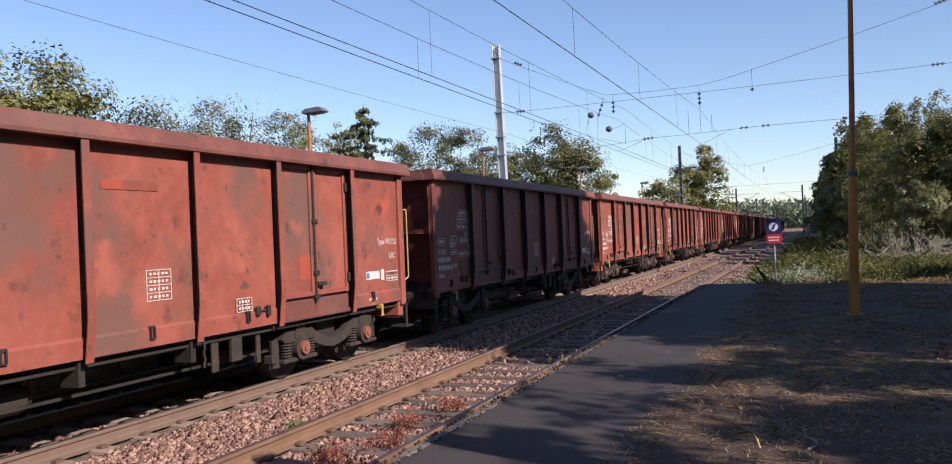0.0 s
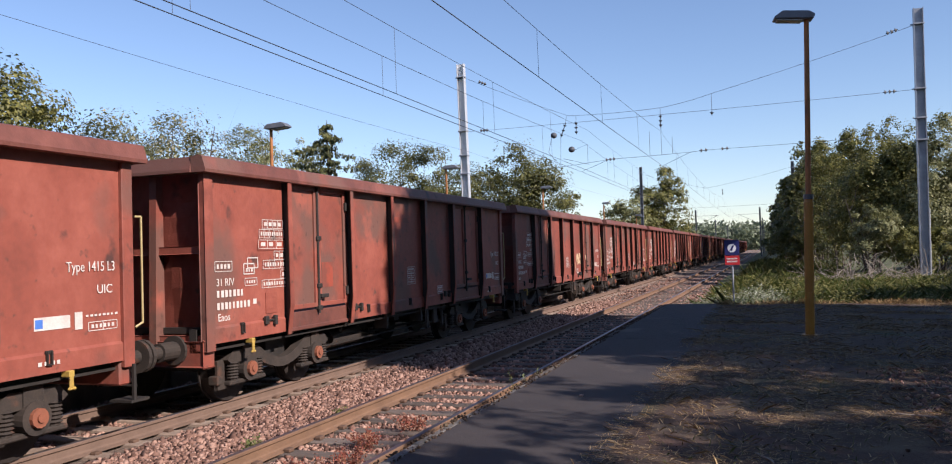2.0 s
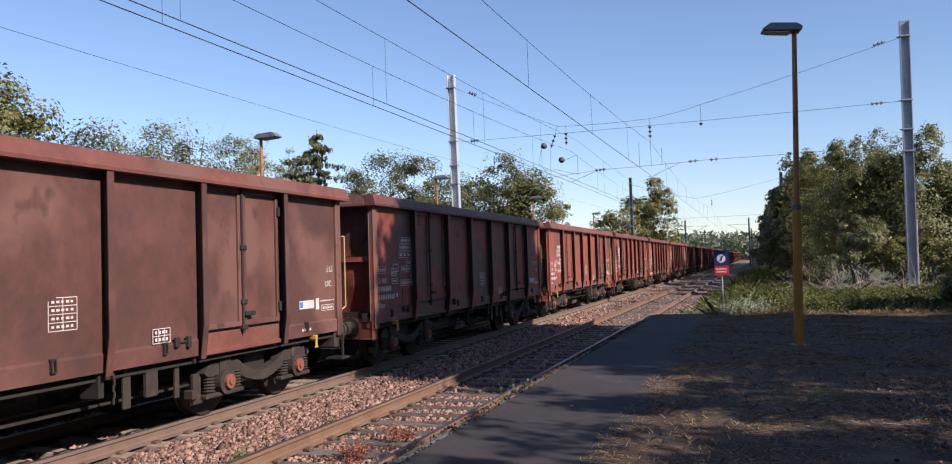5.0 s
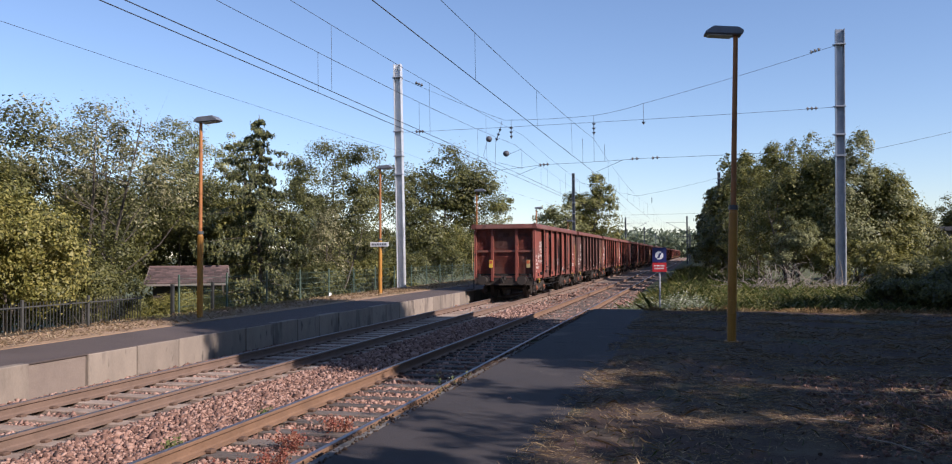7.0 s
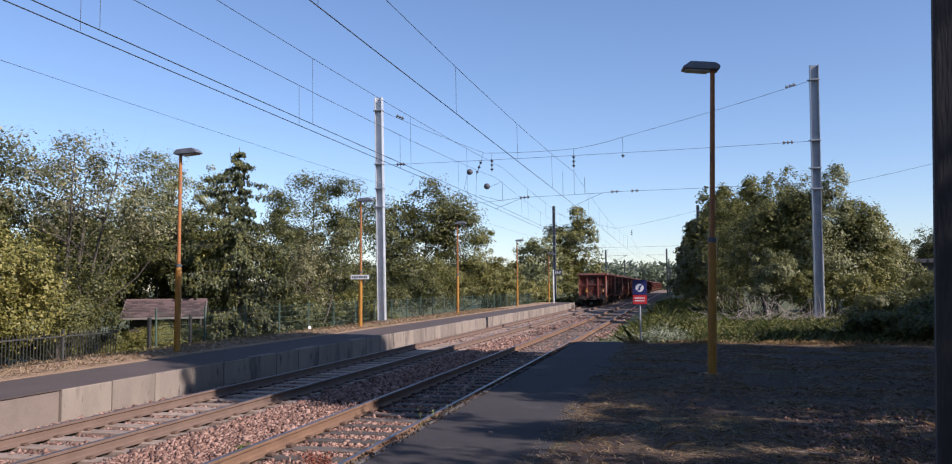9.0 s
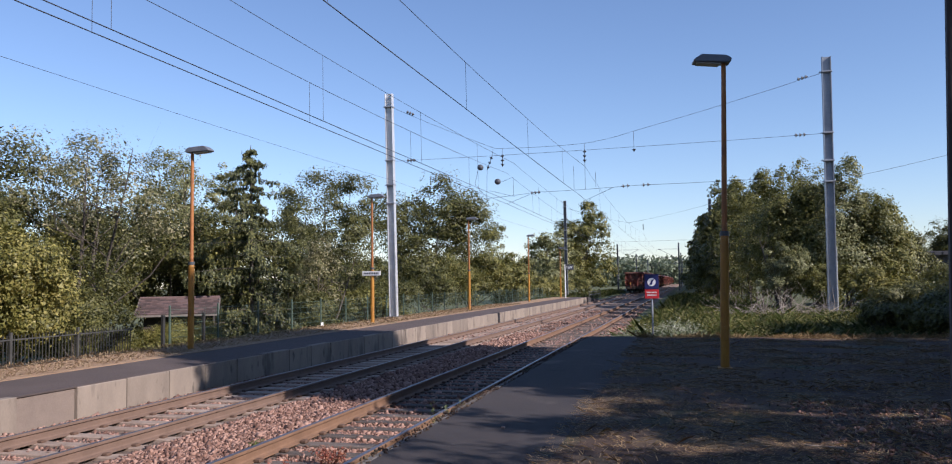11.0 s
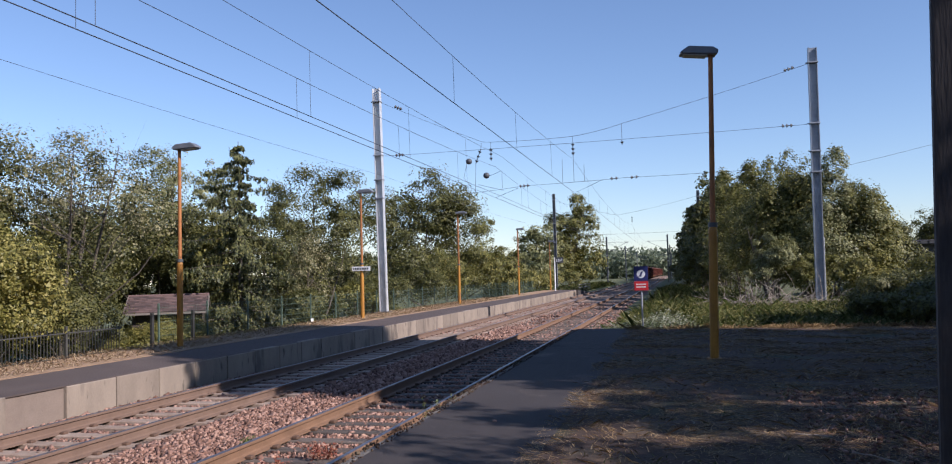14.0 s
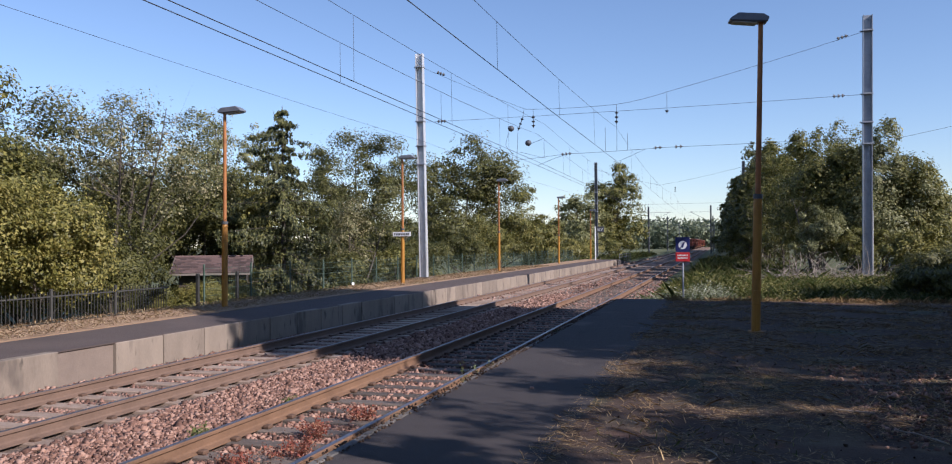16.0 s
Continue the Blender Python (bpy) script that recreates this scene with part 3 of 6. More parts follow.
def bogie(wagon, y0):
    bg = empty("bogie", pose(0, y0, 0))
    bg.parent = wagon
    for s in (-1, 1):
        bm = bmesh.new()
        # a cast frame that sags between its two axles
        ups = [(u, 0.5 + 0.24 * min(1, abs(u) / 0.62) ** 1.8) for u in [k * 0.124 for k in range(-5, 6)]]
        low = [(u, 0.36 + 0.2 * min(1, abs(u) / 0.68) ** 1.7) for u in [k * 0.136 for k in range(5, -6, -1)]]
        prof = [(-1.34, 0.62), (-1.22, 0.74)] + ups + [(1.22, 0.74), (1.34, 0.62), (1.27, 0.57)] + low + [(-1.27, 0.57)]
        prism(bm, prof, s * 1.0, s * 1.14, axis="x")
        part("bogie_frame", bm, M["bogie"], bg)
        for ya in (-0.9, 0.9):
            ab = boxes((s * 1.0, s * 1.17, ya - 0.12, ya + 0.12, 0.5, 0.84), (s * 1.04, s * 1.16, ya - 0.42, ya + 0.42, 0.27, 0.33), c=0.015)
            cyl(ab, (s * 1.0, ya, 0.46), (s * 1.2, ya, 0.46), 0.175, n=20)
            part("axle_box", ab, M["bogie"], bg)
        for ya in (-0.9, 0.9):
            part("axle_cover", cyls(((s * 1.19, ya, 0.46), (s * 1.245, ya, 0.46), 0.1), ((s * 1.2, ya, 0.46), (s * 1.265, ya, 0.46), 0.045), n=12), M["axle_cap"], bg, "rusty orange axle cover")
            for dy in (-0.29, 0.29):
                bm = bmesh.new()
                lathe(bm, s * 1.1, ya + dy, [(0.33, 0.06)] + [(0.345 + k * 0.02, 0.088 if k % 2 else 0.06) for k in range(12)] + [(0.58, 0.06)])
                part("spring", bm, M["bogie"], bg)
        # guard iron and brake hanger
        part("guard_iron", boxes((s * 1.0, s * 1.06, -1.45, -1.3, 0.22, 0.62), (s * 0.95, s * 1.1, -1.52, -1.42, 0.3, 0.42), c=0.01), M["bogie"], bg)
    part("bolster", boxes((-1.0, 1.0, -0.25, 0.25, 0.5, 0.78), (-1.0, 1.0, -1.3, -1.2, 0.58, 0.68), (-1.0, 1.0, 1.2, 1.3, 0.58, 0.68)), M["underframe"], bg)
    for ya in (-0.9, 0.9):
        bm = cyls(((-0.75, ya, 0.46), (0.75, ya, 0.46), 0.075), n=10)
        part("axle", bm, M["wheel"], bg)
        for s in (-1, 1):
            bm = cyls(((s * 0.69, ya, 0.46), (s * 0.82, ya, 0.46), 0.46), ((s * 0.672, ya, 0.46), (s * 0.69, ya, 0.46), 0.49), ((s * 0.82, ya, 0.46), (s * 0.87, ya, 0.46), 0.14), n=28)
            part("wheel", bm, M["wheel"], bg)
    return bg


def frame_lines(bm, y0, y1, z0, z1, cols, rows, w=0.012, x=1.328):
    """The ruled outline of a stencilled table."""
    for k in range(rows + 1):
        z = z0 + (z1 - z0) * k / rows
        box(bm, x, x + 0.003, y0, y1, z - w / 2, z + w / 2)
    for k in range(cols + 1):
        y = y0 + (y1 - y0) * k / cols
        box(bm, x, x + 0.003, y - w / 2, y + w / 2, z0, z1)


def bars(bm, y0, y1, z, h, n, seed, x=1.328):
    r = random.Random(seed)
    step = (y1 - y0) / n
    for k in range(n):
        box(bm, x, x + 0.003, y0 + k * step + 0.15 * step, y0 + (k + r.uniform(0.6, 0.82)) * step, z, z + h)


def wagon_markings(w, variant):
    """White stencilling on the side that faces the near platform."""
    e, f, mk = -HALF, HALF, M["white_mark"]

    def table(y0, y1, z, h, cols, rows, n, seed, name="stencilled_table", x=1.328, bar=0.055):
        bm = bmesh.new()
        frame_lines(bm, y0, y1, z, z + h, cols, rows, w=0.008, x=x)
        for k in range(rows):
            zz = z + h * (k + 0.5) / rows
            bars(bm, y0 + 0.03, y1 - 0.03, zz - bar / 2, bar, n, seed + k, x=x)
        tagged(part(name, bm, mk, w), kind="stuff")

    table(e + 1.32, e + 1.84, 2.42, 0.12, 4, 1, 4, 5 + variant)
    table(e + 1.24, e + 1.86, 2.28, 0.12, 5, 1, 10, 6 + variant)
    table(e + 1.22, e + 1.88, 2.13, 0.12, 3, 1, 3, 7 + variant)
    table(e + 1.6, e + 1.88, 1.97, 0.12, 2, 1, 2, 8 + variant)
    table(e + 1.32, e + 1.9, 1.84, 0.12, 4, 1, 8, 9 + variant)
    table(e + 1.76, e + 1.9, 1.69, 0.12, 1, 1, 1, 10 + variant)
    table(e + 1.28, e + 1.92, 1.57, 0.11, 4, 1, 9, 11 + variant, bar=0.05)
    table(e + 0.24, e + 0.6, 1.83, 0.13, 1, 1, 4, 14, bar=0.06)
    bm = bmesh.new()
    frame_lines(bm, e + 0.86, e + 1.1, 1.78, 1.92, 1, 1, w=0.016)
    frame_lines(bm, e + 0.95, e + 1.19, 1.86, 2.0, 1, 1, w=0.016)
    bars(bm, e + 0.9, e + 1.08, 1.81, 0.05, 3, 15)
    part("volume_sign", bm, mk, w)
    table(e + 0.88, e + 1.16, 1.62, 0.1, 1, 1, 4, 16, bar=0.04)
    for z, y1, n, h in ((1.49, 0.86, 7, 0.09), (1.33, 1.0, 9, 0.09)):
        bm = bmesh.new()
        bars(bm, e + 0.26, e + y1, z, h, n, 18 + n)
        tagged(part("wagon_number", bm, mk, w), kind="stuff")
    lettering("31 RIV", 0.14, mk, w, Matrix.Translation((1.329, e + 0.26, 1.64)) @ SIDE_M)
    lettering("Eaos", 0.14, mk, w, Matrix.Translation((1.329, e + 0.28, 1.18)) @ SIDE_M)
    part("label_plate", boxes((1.327, 1.331, e + 1.06, e + 1.14, 1.36, 1.43)), mk, w)
    part("inset_panel", boxes((1.32, 1.336, e + 1.36, e + 1.64, 1.2, 1.5), (1.33, 1.34, e + 1.38, e + 1.62, 1.26, 1.28), (1.33, 1.34, e + 1.38, e + 1.62, 1.34, 1.36), (1.33, 1.34, e + 1.38, e + 1.62, 1.42, 1.44)), w_paint[0], w, "small ribbed inset panel")
    table(0.08, 0.45, 1.4, 0.34, 2, 4, 5, 21, "maintenance_table", bar=0.026)
    table(1.55, 1.85, 1.13, 0.17, 3, 2, 4, 24, x=1.356, bar=0.035)
    if variant == 0:
        for y0, y1, z0, z1 in ((-3.2, -2.85, 1.5, 1.9), (3.0, 3.3, 1.45, 1.8), (-0.5, 0.3, 2.62, 2.72)):
            part("paint_patch", boxes((1.316, 1.319, y0, y1, z0, z1)) if abs(y0) > 2 else boxes((1.327, 1.329, y0, y1, z0, z1)), M["patch"], w, "fresh orange-red touch-up patch")
    lettering("Type 1415 L3", 0.15, mk, w, Matrix.Translation((1.329, f - 0.9, 1.9)) @ SIDE_M @ Matrix.Diagonal((0.8, 1, 1, 1)))
    lettering("UIC", 0.135, mk, w, Matrix.Translation((1.329, f - 0.5, 1.66)) @ SIDE_M)
    pl = part("label_plate", boxes((1.327, 1.331, f - 1.3, f - 0.86, 1.33, 1.46)), mk, w, "white label plate")
    part("blue_label", boxes((1.331, 1.333, f - 1.29, f - 1.2, 1.35, 1.44)), M["blue_mark"], pl)
    part("label_plate", boxes((1.327, 1.331, f - 0.8, f - 0.7, 1.3, 1.48)), mk, w, "white label plate")
    bm = bmesh.new()
    bars(bm, f - 0.66, f - 0.2, 1.42, 0.022, 8, 25)
    tagged(part("small_stencil", bm, mk, w), kind="stuff")
    table(f - 0.62, f - 0.22, 1.27, 0.09, 2, 1, 6, 26, bar=0.04)
    bm = bmesh.new()
    bars(bm, f - 1.3, f - 1.0, 0.985, 0.04, 4, 27, x=1.36)
    tagged(part("small_stencil", bm, mk, w), kind="stuff")


w_paint = [None]
M["patch"] = material("oxide_repaint", [(0.3, (0.25, 0.052, 0.03)), (0.7, (0.34, 0.07, 0.038))], scale=2, rough=0.6, spots=[((0.19, 0.055, 0.036), 3, 0.5)])


def open_wagon(paint, variant, label):
    """A four-axle open goods wagon, its rail level at z = 0."""
    w = empty("open_wagon", label=label, category="goods wagon", group="wagons of the goods train")
    w_paint[0] = paint
    # sides
    edges = [-HALF] + POSTS + [HALF]
    for s in (-1, 1):
        for a, b in zip(edges[:-1], edges[1:]):
            door = abs(abs((a + b) / 2) - 3.36) < 0.01
            if not door:
                bm = bmesh.new()
                # a pressed sheet, slightly bowed, with a folded lower edge
                n = 6
                ring = []
                for k in range(n + 1):
                    y = a + (b - a) * k / n
                    bow = 0.012 * math.sin(math.pi * k / n) * (1 if variant != 2 else -1)
                    ring.append([bm.verts.new((s * x, y, z)) for x, z in ((1.29, 3.14), (1.325 + bow * 0.3, 3.14), (1.325 - bow, 2.3), (1.325, 1.12), (1.352, 1.09), (1.352, 0.9), (1.29, 0.9))])
                for p, q in zip(ring[:-1], ring[1:]):
                    for i in range(6):
                        bm.faces.new((p[i], q[i], q[i + 1], p[i + 1]))
                    bm.faces.new((p[6], q[6], q[0], p[0]))
                bmesh.ops.recalc_face_normals(bm, faces=bm.faces)
                part("side_panel", bm, paint, w)
            else:
                mid = (a + b) / 2
                for y0, y1 in ((a + 0.05, mid - 0.03), (mid + 0.03, b - 0.05)):
                    leaf = part("door_leaf", boxes((s * 1.285, s * 1.315, y0, y1, 1.2, 3.1)), paint, w)
                    bm = boxes((s * 1.31, s * 1.35, y0, y0 + 0.06, 1.2, 3.1), (s * 1.31, s * 1.35, y1 - 0.06, y1, 1.2, 3.1), (s * 1.31, s * 1.348, y0 + 0.06, y1 - 0.06, 1.2, 1.27), (s * 1.31, s * 1.348, y0 + 0.06, y1 - 0.06, 3.03, 3.1), c=0.006)
                    part("door_frame", bm, paint, leaf)
                bm = cyls(((s * 1.365, mid - 0.02, 1.1), (s * 1.365, mid - 0.02, 3.2), 0.02), n=8)
                for z in (1.15, 1.5, 2.25, 3.08):
                    box(bm, s * 1.3, s * 1.39, mid - 0.06, mid + 0.06, z, z + 0.07, c=0.01)
                box(bm, s * 1.37, s * 1.42, mid - 0.02, mid + 0.2, 1.34, 1.4, c=0.01)
                part("lock_bar", bm, M["underframe"], w, "black vertical door lock bar")
                for z in (1.35, 2.75):
                    for y in (a + 0.07, b - 0.07):
                        part("door_hinge", boxes((s * 1.34, s * 1.39, y - 0.025, y + 0.025, z, z + 0.14), c=0.008), M["underframe"], w)
                part("door_sill", boxes((s * 1.27, s * 1.33, a + 0.04, b - 0.04, 0.92, 1.16), (s * 1.27, s * 1.36, a + 0.04, b - 0.04, 0.88, 0.94), c=0.01), M["rim"], w, "grimy sill below the doors")
        for y in POSTS:
            # an open channel: its outer flange towards the platform, its mouth towards the rear
            bm = bmesh.new()
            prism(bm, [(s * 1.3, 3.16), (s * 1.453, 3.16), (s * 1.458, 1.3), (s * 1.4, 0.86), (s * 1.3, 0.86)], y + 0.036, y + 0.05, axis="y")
            # near-black here puts the shade inside the channel into the colour
            part("post_web", bm, M["underframe"], w, "web of the channel post, coloured black for its inner shade")
            bm = bmesh.new()
            prism(bm, [(s * 1.452, 3.16), (s * 1.466, 3.16), (s * 1.471, 1.3), (s * 1.415, 0.86), (s * 1.4, 0.86), (s * 1.457, 1.3)], y - 0.045, y + 0.052, axis="y")
            part("side_post", bm, paint, w)
        # rings and rope hooks along the lower edge
        for y in (-5.4, -1.7, 0.1, 1.75, 5.0):
            bm = boxes((s * 1.35, s * 1.37, y - 0.04, y + 0.04, 1.1, 1.13), (s * 1.355, s * 1.385, y - 0.035, y - 0.02, 1.0, 1.12), (s * 1.355, s * 1.385, y + 0.02, y + 0.035, 1.0, 1.12), (s * 1.355, s * 1.385, y - 0.035, y + 0.035, 0.985, 1.0))
            part("rope_ring", bm, M["underframe"], w)
        for y in (-4.75, -2.1, 2.05):
            part("latch", boxes((s * 1.35, s * 1.4, y - 0.14, y - 0.06, 1.05, 1.17), (s * 1.35, s * 1.38, y - 0.08, y + 0.14, 1.09, 1.12), (s * 1.35, s * 1.41, y + 0.08, y + 0.14, 1.03, 1.17), c=0.01), M["underframe"], w)
        for y in (-5.2, 5.25):
            bm = boxes((s * 1.28, s * 1.4, y - 0.035, y + 0.035, 0.83, 0.9), (s * 1.37, s * 1.4, y - 0.025, y + 0.025, 0.72, 0.86), (s * 1.37, s * 1.4, y - 0.045, y + 0.055, 0.7, 0.73), c=0.01)
            part("tow_hook", bm, M["hook"], w, "yellow painted rope hook")
        # long sole bar behind and under the side
        part("sole_bar", boxes((s * 1.1, s * 1.2, -HALF, HALF, 0.82, 1.1), (s * 1.1, s * 1.26, -HALF, HALF, 0.8, 0.83)), M["underframe"], w)
        for y in POSTS[1:-1]:
            part("bracket", boxes((s * 1.05, s * 1.3, y - 0.04, y + 0.04, 0.62 if abs(y) < 1 else 0.8, 1.0)), M["underframe"], w)
    # top rim all round, sloped on top
    bm = bmesh.new()
    for s in (-1, 1):
        prism(bm, [(s * 1.27, 3.1), (s * 1.485, 3.1), (s * 1.49, 3.14), (s * 1.44, 3.3), (s * 1.38, 3.32), (s * 1.27, 3.3)], -HALF - 0.12, HALF + 0.12, axis="y")
    part("top_rim", bm, M["rim"], w, "worn sooty top rim")
    for s in (-1, 1):
        bm = bmesh.new()
        prism(bm, [(s * (HALF - 0.08), 3.1), (s * (HALF + 0.14), 3.1), (s * (HALF + 0.14), 3.14), (s * (HALF + 0.1), 3.3), (s * (HALF - 0.08), 3.3)], -1.27, 1.27, axis="x")
        part("end_rim", bm, M["rim"], w)
    # ends: dented sheets, two posts and a cross rail
    for s in (-1, 1):
        for x0, x1 in ((-1.29, -0.6), (-0.5, 0.5), (0.6, 1.29)):
            for z0, z1 in ((0.95, 2.08), (2.16, 3.14)):
                bm = bmesh.new()
                n, m = 5, 5
                grid = [[bm.verts.new((x0 + (x1 - x0) * i / n, s * (HALF - 0.14 - 0.05 * math.sin(math.pi * i / n) * math.sin(math.pi * j / m) * noise.noise((x0 * 3 + i * 0.4, z0 * 2 + j * 0.4, s * 3 + variant)) * 2.5), z0 + (z1 - z0) * j / m)) for j in range(m + 1)] for i in range(n + 1)]
                for i in range(n):
                    for j in range(m):
                        bm.faces.new((grid[i][j], grid[i + 1][j], grid[i + 1][j + 1], grid[i][j + 1]))
                bmesh.ops.solidify(bm, geom=bm.faces[:], thickness=0.02)
                part("end_sheet", bm, paint, w, smooth=False)
        for x in (-0.55, 0.55):
            bm = bmesh.new()
            prism(bm, [(s * (HALF - 0.16), 3.1), (s * (HALF - 0.02), 3.1), (s * (HALF + 0.04), 0.8), (s * (HALF - 0.16), 0.8)], x - 0.055, x + 0.055, axis="x")
            part("end_post", bm, paint, w)
        for x in (-1.33, 1.33):
            part("corner_post", boxes((x - 0.045, x + 0.045, s * (HALF - 0.16), s * (HALF + 0.0), 0.82, 3.1), c=0.008), paint, w)
        part("cross_rail", boxes((-1.29, 1.29, s * (HALF - 0.16), s * (HALF - 0.05), 2.07, 2.17), (-1.29, 1.29, s * (HALF - 0.16), s * (HALF - 0.03), 0.92, 1.02), c=0.008), paint, w)
        part("headstock", boxes((-1.32, 1.32, s * (HALF - 0.18), s * (HALF - 0.0), 0.62, 0.95), c=0.02), M["bogie"] if variant else paint, w)
        for x in (-0.875, 0.875):
            bm = cyls(((x, s * HALF, 0.98 - 0.14), (x, s * (HALF + 0.32), 0.84), 0.12), ((x, s * (HALF + 0.3), 0.84), (x, s * (HALF + 0.56), 0.84), 0.085), ((x, s * (HALF + 0.56), 0.84), (x, s * (HALF + 0.61), 0.84), 0.2), ((x, s * (HALF + 0.0), 0.84), (x, s * (HALF + 0.04), 0.84), 0.19), n=16)
            part("buffer", bm, M["bogie"], w, "grimy round buffer")
        bm = boxes((-0.06, 0.06, s * HALF, s * (HALF + 0.35), 0.86, 1.0), (-0.05, 0.05, s * (HALF + 0.28), s * (HALF + 0.5), 0.72, 0.84), (-0.03, 0.03, s * (HALF + 0.42), s * (HALF + 0.6), 0.8, 0.9), c=0.015)
        part("coupling", bm, M["underframe"], w)
        # cream hand rail on the corner and a foot step
        x = 1.4 * (1 if s > 0 else -1)
        bm = tube(bmesh.new(), [(x - 0.05, s * (HALF + 0.05), 2.5), (x - 0.03, s * (HALF + 0.13), 2.5), (x - 0.03, s * (HALF + 0.13), 1.3), (x - 0.05, s * (HALF + 0.03), 1.25)], 0.013)
        part("hand_rail", bm, M["hand_yellow"], w, "cream yellow hand rail")
        bm = boxes((x - 0.3, x, s * (HALF - 0.1), s * (HALF + 0.18), 0.42, 0.45), (x - 0.03, x, s * (HALF - 0.06), s * (HALF - 0.02), 0.42, 0.85))
        tube(bm, [(x - 0.2, s * (HALF + 0.05), 0.7), (x - 0.2, s * (HALF + 0.2), 0.56), (x - 0.7, s * (HALF + 0.2), 0.56), (x - 0.7, s * (HALF + 0.05), 0.7)], 0.014)
        part("foot_step", bm, M["underframe"], w)
    part("floor", boxes((-1.28, 1.28, -HALF + 0.1, HALF - 0.1, 1.04, 1.12)), M["underframe"], w)
    part("centre_sill", boxes((-0.25, 0.25, -HALF + 0.1, HALF - 0.1, 0.6, 1.04), (-1.1, 1.1, -0.1, 0.1, 0.7, 1.04), (-1.1, 1.1, -2.3, -2.2, 0.7, 1.04), (-1.1, 1.1, 2.2, 2.3, 0.7, 1.04)), M["underframe"], w)
    part("brake_cylinder", cyls(((0.75, -2.2, 0.55), (0.75, -1.1, 0.55), 0.16), ((0.75, -2.3, 0.55), (0.75, -2.2, 0.55), 0.1), ((0.75, -1.1, 0.55), (0.75, -1.0, 0.55), 0.1), n=16), M["bogie"], w, "dusty brake air tank")
    part("brake_rod", boxes((0.95, 0.98, -3.2, 3.2, 0.47, 0.5), (0.3, 0.34, -3.2, 3.2, 0.42, 0.46)), M["underframe"], w)
    part("brake_lever", boxes((1.2, 1.24, 1.2, 1.32, 0.42, 0.9), c=0.01), M["bogie"], w)
    part("valve_box", boxes((1.2, 1.26, 1.55, 1.75, 0.5, 0.82), c=0.01), M["bogie"], w)
    part("brake_lever", boxes((1.18, 1.22, 2.1, 2.18, 0.4, 0.9), c=0.01), M["bogie"], w)
    bm = bmesh.new()
    for k in range(5):
        box(bm, 1.28, 1.3, 0.98 + (k % 2) * 0.015, 1.0 + (k % 2) * 0.015, 0.8 - k * 0.07, 0.87 - k * 0.07)
    part("chain", bm, M["bogie"], w)
    for y in (-4.1, 4.1):
        bogie(w, y)
    wagon_markings(w, variant)
    return w


V_TRAIN, LAST_65 = 24.32, 29.25            # metres a second; middle of the last wagon at 6.5 s
N_WAGONS, PITCH = 27, 13.57
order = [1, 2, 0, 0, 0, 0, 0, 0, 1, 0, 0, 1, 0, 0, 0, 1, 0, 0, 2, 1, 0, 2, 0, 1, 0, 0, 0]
protos = [open_wagon(M["wagon_a"], 0, "open goods wagon in worn oxide-red paint with white stencilling"),
          open_wagon(M["wagon_b"], 1, "open goods wagon in faded brown-red paint with white stencilling"),
          open_wagon(M["wagon_c"], 2, "open goods wagon in dark rust-brown paint deepened for shade")]
train, used = [], set()
for k in range(N_WAGONS):
    p = protos[order[k]]
    if order[k] not in used:
        used.add(order[k])
        train.append(p)
    else:
        train.append(copy_thing(p, Matrix()))
# tail plates on the last wagon
for x, mt in ((-0.6, "yellow"), (1.08, "hand_yellow")):
    pl = part("tail_plate", boxes((x - 0.08, x + 0.08, -HALF - 0.09, -HALF - 0.07, 1.38, 1.72), c=0.004), M[mt], train[0], "reflective tail plate")
    part("reflector", boxes((x - 0.065, x + 0.065, -HALF - 0.094, -HALF - 0.088, 1.56, 1.7)), M["orange_mark"], pl)
tagged(train[0], "last open goods wagon of the train with reflective tail plates")


# what sets single wagons apart: sprayed shapes, cream patches along the sill
def spray(w, shapes, mat, label):
    for outline in shapes:
        bm = bmesh.new()
        prism(bm, outline, 1.331, 1.334, axis="x")
        part("sprayed_mark", bm, M[mat], w, label)


def disc(y, z, r, n=14, wob=0.12):
    return [(y + r * (1 + wob * math.sin(3 * a + y * 5)) * math.cos(a), z + r * (1 + wob * math.cos(2 * a + z)) * math.sin(a)) for a in [6.2832 * k / n for k in range(n)]]


spray(train[8], (disc(1.88, 1.66, 0.21), [(2.1, 1.5), (2.36, 1.47), (2.38, 1.86), (2.12, 1.88)]), "cream_spray", "sprayed cream shape")
for y, z, r in ((1.12, 1.42, 0.3),):
    bm = bmesh.new()
    for k in range(16):
        a, b = 6.2832 * k / 16, 6.2832 * (k + 1) / 16
        prism(bm, [(y + r * math.cos(a), z + r * math.sin(a)), (y + r * math.cos(b), z + r * math.sin(b)), (y + 0.7 * r * math.cos(b), z + 0.7 * r * math.sin(b)), (y + 0.7 * r * math.cos(a), z + 0.7 * r * math.sin(a))], 1.3545, 1.3575, axis="x")
    part("sprayed_ring", bm, M["cream_spray"], train[8], "sprayed cream ring")
for y in (3.12, 3.3):
    bm = bmesh.new()
    prism(bm, [(y, 1.62), (y + 0.09, 1.6), (y + 0.15, 1.78), (y + 0.07, 1.82)], 1.3505, 1.3535, axis="x")
    part("sprayed_mark", bm, M["cream_spray"], train[8], "slanted cream stroke on the door")
tagged(train[8], "brown-red open goods wagon with cream and orange sprayed shapes")
